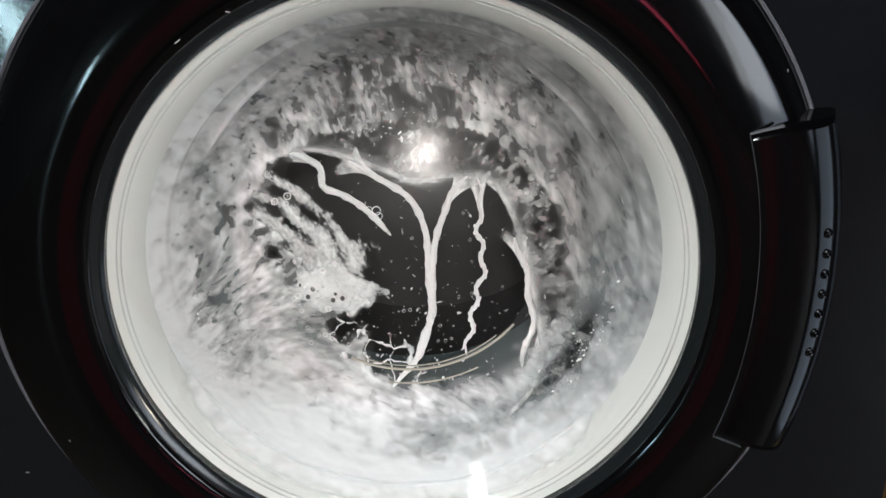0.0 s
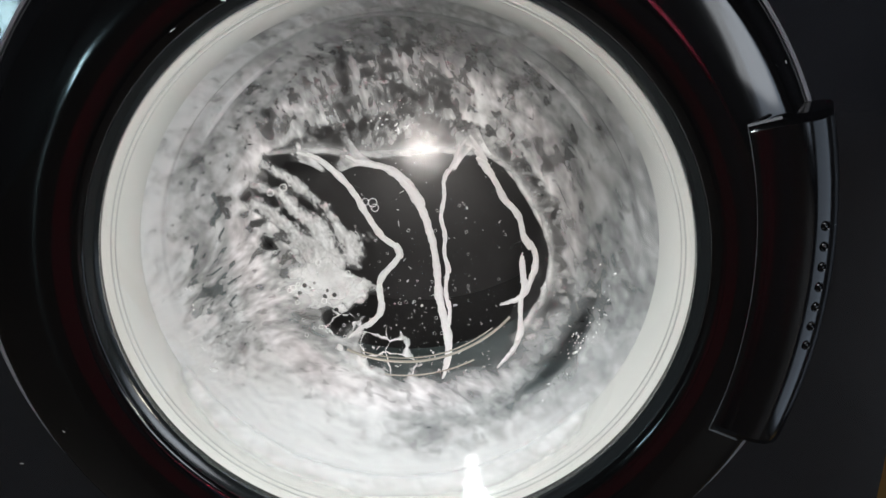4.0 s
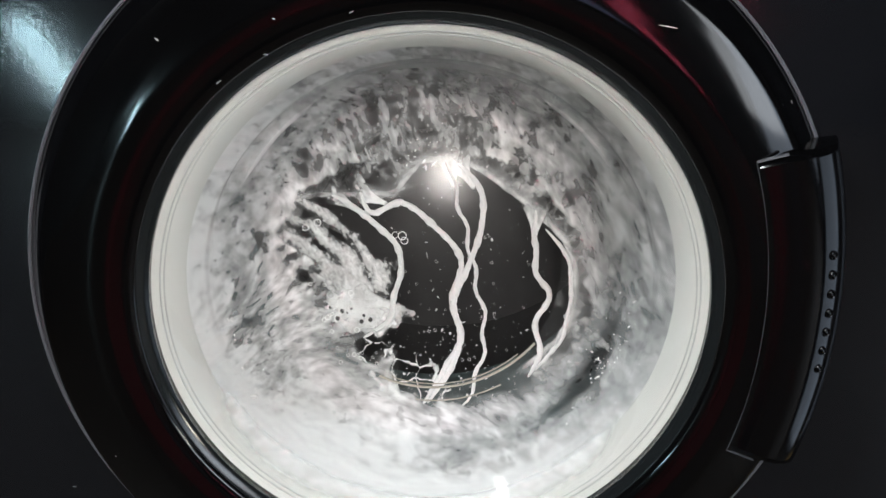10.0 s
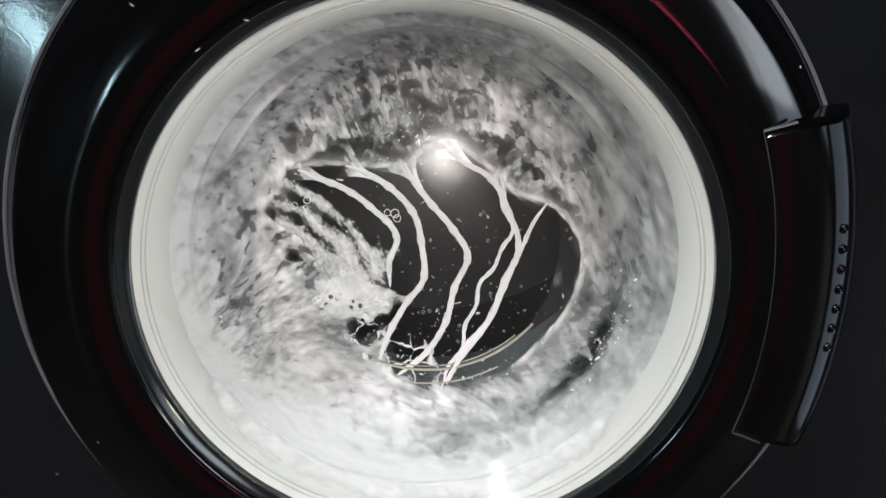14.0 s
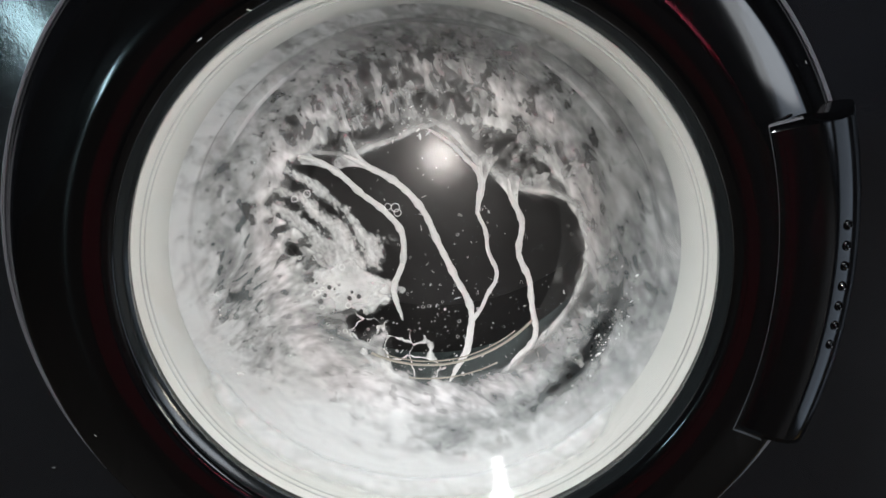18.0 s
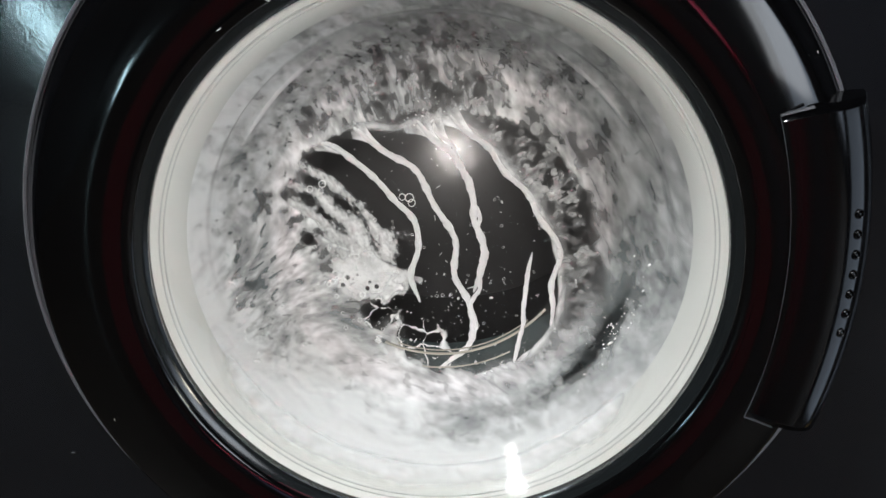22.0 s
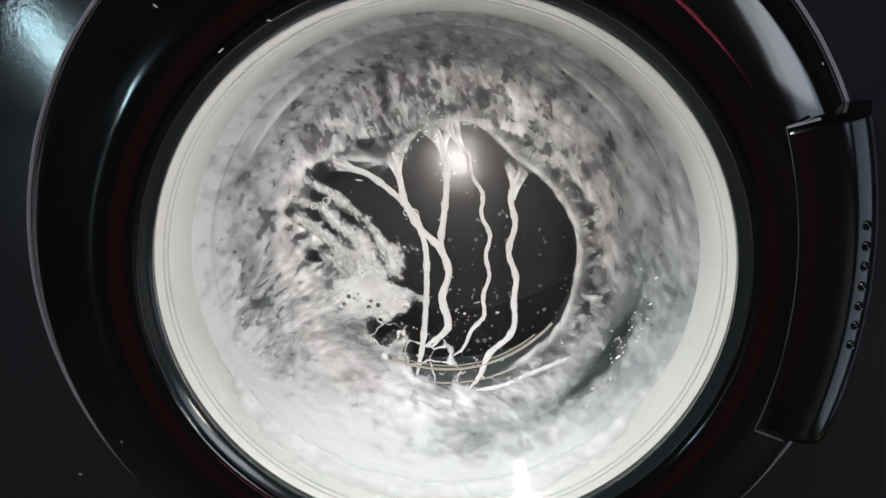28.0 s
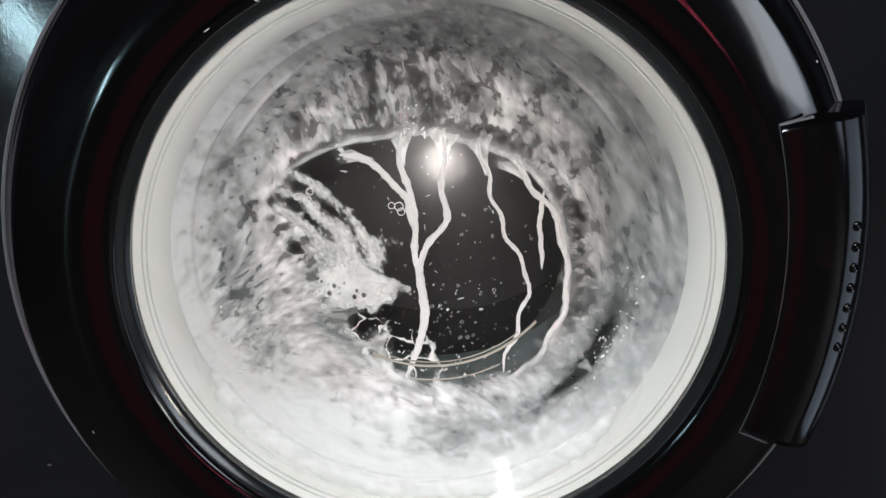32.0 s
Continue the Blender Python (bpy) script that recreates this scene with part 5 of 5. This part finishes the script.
    flow(RUNNELS["C"], [
        (0, -73, 42, -47, 38, -23, 26, 0, 12, 11, -10, 13, -37, 15, -63, 8, -88, -9, -109),
        (1, -61, 38, -37, 32, -15, 20, 6, 6, 20, -14, 21, -38, 13, -61, 2, -83, -13, -103),
        (2, -19, 53, -13, 30, 0, 12, 14, -6, 25, -26, 33, -47, 29, -69, 16, -88, 2, -107),
        (3, -53, 44, -35, 31, -13, 27, 4, 10, 15, -11, 21, -34, 27, -58, 32, -81, 32, -105),
        (6, -48, 46, -31, 30, -9, 22, 8, 4, 18, -19, 22, -43, 20, -68, 20, -91, 4, -110),
        (7, -55, 44, -40, 26, -17, 22, 3, 3, 15, -21, 15, -47, 26, -71, 16, -94, -4, -114),
        (8, -59, 41, -43, 23, -19, 27, 3, 12, 15, -11, 16, -38, 28, -61, 19, -83, -1, -101),
        (9, 1, 53, 11, 52, 19, 49, 22, 39, 26, 30, 33, 23, 36, 14, 39, 5, 49, 2),
        (10, -10, 55, 15, 53, 33, 34, 33, 8, 24, -17, 14, -42, 19, -64, 12, -86, -3, -108),
        (11, 21, 55, 28, 34, 37, 15, 39, -6, 38, -28, 36, -51, 34, -73, 25, -92, 12, -110),
        (12, -12, 54, -7, 33, 3, 14, 14, -4, 28, -21, 33, -42, 33, -63, 33, -85, 26, -104),
        (13, -11, 54, -5, 33, 2, 13, 13, -5, 26, -22, 31, -43, 29, -64, 26, -86, 23, -107),
        (14, -19, 53, -13, 31, 1, 12, 16, -5, 27, -24, 18, -45, 12, -67, -1, -87, -19, -101),
        (17, 0, 56, 14, 38, 28, 21, 33, 1, 29, -21, 22, -42, 17, -64, 14, -86, 7, -107),
        (18, -64, 41, -42, 31, -21, 20, -4, 3, 7, -19, 18, -40, 29, -62, 27, -86, 16, -108),
        (19, -9, 56, 4, 37, 15, 18, 22, -3, 29, -24, 29, -46, 34, -67, 24, -87, 18, -109),
        (20, -5, 50, 3, 39, 11, 28, 15, 15, 19, 2, 23, -11, 27, -24, 31, -37, 36, -50),
        (21, -11, 55, -4, 43, 5, 32, 13, 20, 19, 7, 22, -6, 24, -20, 29, -33, 34, -46),
        (22, -16, 53, -6, 42, 7, 33, 15, 20, 21, 5, 22, -10, 28, -25, 28, -40, 23, -55),
        (23, -8, 54, 3, 34, 17, 15, 23, -7, 28, -30, 27, -52, 14, -72, 2, -93, -16, -107),
        (24, 0, 56, 5, 37, 13, 20, 24, 5, 26, -15, 30, -34, 26, -51, 16, -67, 9, -86),
        (27, -12, 55, -7, 33, -4, 11, 0, -10, 10, -30, 8, -50, -4, -69, -18, -86, -33, -103),
        (28, -4, 55, 0, 37, 0, 19, -2, 1, -4, -17, 1, -34, -3, -51, 0, -69, -9, -82),
        (29, -13, 54, -8, 34, -4, 13, -2, -8, -4, -29, -4, -50, -10, -71, -24, -87, -39, -101),
        (30, -18, 53, -13, 31, -7, 9, -7, -13, -11, -34, -3, -55, -8, -74, -25, -89, -44, -101),
        (31, 3, 57, 6, 36, 6, 15, 6, -6, -4, -24, 0, -42, 5, -62, -2, -82, -11, -100),
        (32, 7, 57, 8, 36, 6, 16, 10, -4, -3, -21, -8, -40, -5, -60, -6, -80, -12, -100),
    ], rims)
    flow(RUNNELS["D"], [
        (0, 45, 24, 48, 10, 46, -4, 48, -17, 50, -31, 47, -45, 44, -58, 42, -72, 39, -86),
        (1, 12, 57, 17, 35, 28, 16, 42, 0, 47, -21, 49, -43, 47, -65, 38, -85, 30, -105),
        (2, 17, 56, 23, 35, 29, 13, 44, -3, 49, -25, 46, -47, 48, -69, 36, -88, 19, -103),
        (3, 41, 36, 28, 23, 18, 7, 17, -11, 20, -29, 25, -47, 28, -65, 30, -83, 32, -102),
        (6, 29, 50, 37, 35, 46, 20, 46, 4, 44, -13, 40, -29, 36, -45, 33, -61, 25, -76),
        (7, 3, 61, 18, 61, 25, 50, 29, 36, 35, 22, 40, 8, 44, -7, 43, -22, 41, -37),
        (8, 19, 57, 30, 39, 37, 21, 44, 7, 45, -12, 41, -32, 41, -52, 40, -73, 34, -93),
        (9, 57, 36, 49, 21, 49, 4, 54, -12, 52, -29, 45, -43, 40, -59, 30, -72, 17, -83),
        (10, 10, 56, 15, 35, 21, 14, 26, -7, 30, -28, 35, -50, 35, -71, 30, -92, 21, -112),
        (11, 5, 51, 20, 40, 31, 24, 40, 8, 39, -12, 39, -31, 38, -50, 35, -69, 32, -88),
        (12, 33, 35, 33, 18, 23, 4, 37, -6, 33, -23, 33, -41, 33, -58, 33, -76, 33, -93),
        (13, 47, 51, 52, 30, 47, 11, 34, -5, 28, -24, 32, -45, 27, -65, 25, -86, 23, -107),
        (14, 41, 53, 47, 31, 52, 10, 56, -11, 44, -30, 34, -48, 27, -69, 19, -90, 8, -108),
        (17, 31, 54, 35, 39, 38, 24, 42, 9, 46, -6, 48, -22, 49, -37, 48, -53, 48, -68),
        (18, 32, 55, 37, 34, 35, 13, 36, -7, 43, -27, 44, -48, 32, -65, 27, -86, 18, -106),
        (19, 1, 57, 19, 41, 36, 25, 46, 4, 35, -17, 28, -39, 35, -62, 26, -84, 20, -107),
        (20, 38, 53, 43, 31, 47, 9, 45, -14, 47, -36, 38, -56, 20, -69, 9, -89, -3, -108),
        (21, 5, 54, 27, 40, 44, 21, 56, -1, 56, -26, 39, -44, 27, -66, 20, -89, 1, -106),
        (22, -5, 52, 6, 37, 15, 21, 22, 4, 25, -14, 29, -32, 26, -49, 22, -66, 23, -85),
        (23, -8, 54, 3, 34, 17, 15, 23, -7, 28, -30, 27, -52, 14, -72, 2, -93, -16, -107),
        (24, 0, 56, 5, 37, 13, 20, 24, 5, 26, -15, 30, -34, 26, -51, 16, -67, 9, -86),
        (27, 22, 55, 26, 40, 30, 26, 33, 11, 37, -3, 39, -18, 42, -33, 44, -48, 45, -63),
        (28, 4, 60, 13, 42, 21, 23, 25, 4, 28, -16, 27, -36, 25, -56, 18, -73, 5, -88),
        (29, 9, 56, 17, 33, 26, 11, 29, -12, 27, -36, 26, -59, 16, -79, -2, -95, -23, -105),
        (30, 30, 44, 25, 23, 22, 6, 26, -14, 26, -36, 27, -57, 17, -76, 2, -90, -16, -101),
        (31, 10, 56, 15, 38, 19, 20, 22, 2, 19, -17, 17, -35, 17, -54, 17, -73, 4, -85),
        (32, 28, 55, 34, 35, 39, 16, 46, -4, 55, -22, 65, -40, 62, -60, 56, -80, 49, -99),
    ], rims)
    flow(RUNNELS["E"], [
        (0, 40, 28, 56, 23, 65, 8, 71, -8, 75, -25, 80, -42, 83, -59, 82, -76, 77, -93),
        (1, 43, 39, 61, 26, 73, 6, 83, -14, 87, -37, 87, -59, 79, -80, 63, -96, 45, -111),
        (2, 43, 37, 62, 31, 72, 14, 80, -5, 85, -25, 91, -44, 90, -64, 81, -81, 65, -94),
        (3, 43, 38, 56, 30, 68, 21, 78, 10, 87, -2, 93, -16, 94, -30, 89, -43, 75, -49),
        (6, 45, 51, 49, 31, 56, 11, 60, -8, 60, -28, 59, -49, 56, -69, 49, -88, 37, -104),
        (7, 24, 61, 46, 47, 60, 24, 78, 5, 74, -19, 59, -40, 52, -66, 48, -92, 31, -112),
        (8, 34, 52, 59, 41, 75, 20, 83, -4, 87, -31, 83, -56, 69, -78, 50, -97, 27, -109),
        (9, 57, 36, 66, 26, 74, 14, 81, 2, 87, -11, 93, -24, 94, -38, 89, -51, 83, -63),
        (10, 44, 40, 61, 32, 72, 17, 70, 0, 72, -18, 80, -34, 73, -52, 74, -71, 69, -89),
        (11, 69, 22, 82, 8, 88, -10, 87, -28, 82, -46, 69, -61, 58, -76, 48, -92, 40, -109),
        (12, 72, 21, 80, 5, 92, -9, 93, -28, 93, -46, 91, -63, 78, -76, 64, -87, 49, -99),
        (13, 67, 4, 64, -11, 60, -26, 56, -41, 47, -53, 37, -64, 29, -77, 26, -92, 23, -107),
        (14, 2, 56, 21, 41, 41, 26, 56, 6, 60, -17, 53, -41, 41, -63, 27, -84, 12, -105),
        (17, 47, 50, 52, 29, 58, 9, 64, -11, 69, -31, 65, -48, 57, -65, 55, -85, 46, -104),
        (18, 48, 50, 53, 31, 57, 11, 62, -8, 63, -28, 68, -47, 73, -67, 69, -84, 57, -100),
        (19, 44, 51, 49, 30, 57, 11, 63, -7, 62, -28, 64, -49, 70, -69, 64, -86, 51, -103),
        (20, 70, -27, 64, -36, 64, -47, 65, -57, 63, -68, 61, -79, 55, -88, 49, -97, 44, -106),
        (21, 63, 2, 71, -9, 79, -20, 80, -34, 79, -47, 74, -60, 68, -72, 62, -85, 56, -97),
        (22, 7, 56, 23, 43, 37, 29, 51, 14, 63, -2, 74, -18, 80, -37, 75, -57, 75, -77),
        (23, 6, 52, 24, 44, 38, 30, 51, 14, 59, -4, 67, -23, 72, -42, 76, -62, 74, -82),
        (24, 9, 47, 27, 39, 40, 25, 52, 10, 64, -5, 71, -24, 74, -43, 74, -62, 72, -82),
        (27, 26, 55, 30, 39, 37, 24, 44, 8, 49, -7, 49, -24, 49, -41, 50, -57, 50, -74),
        (28, 48, 28, 44, 10, 45, -8, 43, -26, 46, -44, 46, -62, 39, -79, 26, -93, 16, -109),
        (29, 37, 51, 49, 34, 61, 17, 71, -1, 72, -20, 64, -39, 56, -56, 57, -77, 57, -97),
        (30, 32, 44, 55, 33, 69, 11, 78, -12, 73, -36, 70, -62, 48, -71, 28, -84, 20, -108),
        (31, 25, 56, 38, 38, 43, 19, 54, 0, 56, -22, 56, -44, 52, -66, 42, -85, 27, -102),
        (32, 52, 34, 64, 21, 75, 8, 85, -6, 88, -23, 92, -39, 90, -57, 84, -73, 76, -87),
    ], rims)
    flow(RUNNELS["F"], [
        (0, 89, -97, 87, -101, 86, -105, 84, -109, 82, -113, 79, -117, 76, -120, 73, -123, 70, -127),
        (1, 53, 36, 63, 26, 71, 14, 77, 1, 83, -12, 85, -26, 88, -40, 87, -55, 87, -69),
        (2, 10, 58, 12, 47, 15, 36, 18, 26, 20, 15, 22, 4, 25, -6, 28, -17, 29, -28),
        (3, 77, -47, 74, -54, 71, -61, 68, -68, 66, -75, 64, -83, 59, -88, 54, -94, 49, -100),
        (6, 61, 41, 74, 27, 83, 10, 88, -7, 87, -26, 86, -45, 85, -64, 81, -82, 71, -99),
        (7, 89, 3, 98, -10, 100, -24, 101, -39, 96, -53, 91, -67, 83, -80, 72, -89, 60, -99),
        (8, 97, -22, 89, -33, 88, -47, 84, -60, 78, -73, 68, -82, 57, -90, 46, -98, 34, -107),
        (9, 99, -52, 91, -58, 84, -65, 77, -72, 72, -80, 66, -88, 59, -94, 51, -100, 43, -106),
        (10, 80, 7, 89, -3, 95, -14, 96, -27, 96, -40, 93, -53, 90, -65, 82, -75, 73, -85),
        (11, 99, -21, 97, -29, 94, -37, 91, -45, 88, -53, 84, -61, 78, -67, 73, -74, 67, -80),
        (12, 75, 19, 67, 8, 56, -1, 45, -10, 36, -21, 34, -35, 33, -49, 33, -63, 33, -78),
        (13, 98, -9, 94, -15, 89, -20, 89, -26, 89, -33, 87, -39, 85, -45, 83, -52, 81, -58),
        (14, 81, 11, 71, -3, 64, -18, 57, -33, 50, -49, 43, -64, 33, -78, 22, -91, 12, -105),
        (17, 101, -31, 97, -42, 93, -53, 87, -63, 80, -73, 73, -82, 65, -90, 55, -97, 46, -104),
        (18, -3, 56, 5, 52, 13, 47, 19, 42, 26, 35, 32, 29, 35, 21, 34, 12, 33, 3),
        (19, 97, -10, 86, -19, 82, -32, 85, -45, 81, -58, 77, -71, 70, -83, 61, -93, 51, -103),
        (20, 76, -29, 79, -40, 80, -51, 80, -62, 75, -71, 67, -79, 60, -87, 53, -96, 45, -104),
        (21, 96, -40, 89, -46, 84, -52, 80, -59, 76, -67, 71, -74, 67, -81, 62, -88, 58, -95),
        (22, 61, -34, 59, -43, 58, -51, 57, -60, 56, -69, 56, -78, 54, -86, 52, -95, 50, -104),
        (23, -18, 53, -14, 38, -10, 23, -6, 8, -3, -7, 2, -22, 12, -33, 15, -46, 14, -62),
        (24, 32, 36, 42, 23, 51, 10, 62, -3, 69, -17, 74, -33, 74, -49, 74, -65, 72, -82),
        (27, 48, 32, 51, 20, 55, 7, 59, -5, 61, -17, 60, -30, 60, -43, 58, -56, 56, -69),
        (28, 88, -90, 79, -93, 71, -96, 63, -99, 55, -102, 47, -106, 39, -109, 30, -111, 22, -112),
        (29, 77, -9, 84, -15, 91, -21, 94, -29, 95, -38, 96, -47, 92, -55, 88, -63, 84, -71),
        (30, 85, -22, 89, -29, 90, -38, 90, -46, 89, -55, 83, -61, 77, -66, 71, -72, 65, -78),
        (31, 51, 36, 65, 29, 73, 16, 78, 1, 84, -13, 89, -28, 90, -44, 87, -59, 80, -73),
        (32, 74, 13, 73, 8, 73, 2, 72, -3, 72, -9, 73, -14, 73, -20, 74, -25, 74, -31),
    ], rims)
    for n, ob in enumerate(DRIFTS):
        rows = []
        for i in range(65):
            t = i / 2
            down = 0.010 * math.sin(0.9 * t + 2.1 * n) + 0.006 * math.sin(2.3 * t + n)
            side = 0.007 * math.sin(0.7 * t + 1.3 * n)
            rows.append((t, pose(side, down * TAN, Z0 + down)))
        walk(ob, rows)
    for n, ob in enumerate(CLOUDS):
        rows = []
        for i in range(65):
            t = i / 2
            turn = (7 if n else -6) * math.sin(0.42 * t + 1.7 * n) + 3 * math.sin(1.1 * t + n)
            rows.append((t, pose(0, 0, Z0, 0, turn, 0)))
        walk(ob, rows)
    # the thick suds sway a little with the water
    for n, ob in enumerate((LACE_SHEET, CLUMP_SHEET)):
        rows = []
        for i in range(65):
            t = i / 2
            down = 0.0022 * math.sin(0.8 * t + n) + 0.001 * math.sin(2.1 * t)
            rows.append((t, pose(0.0015 * math.sin(0.55 * t + 2 * n), down * TAN, Z0 + down)))
        walk(ob, rows)


motions()
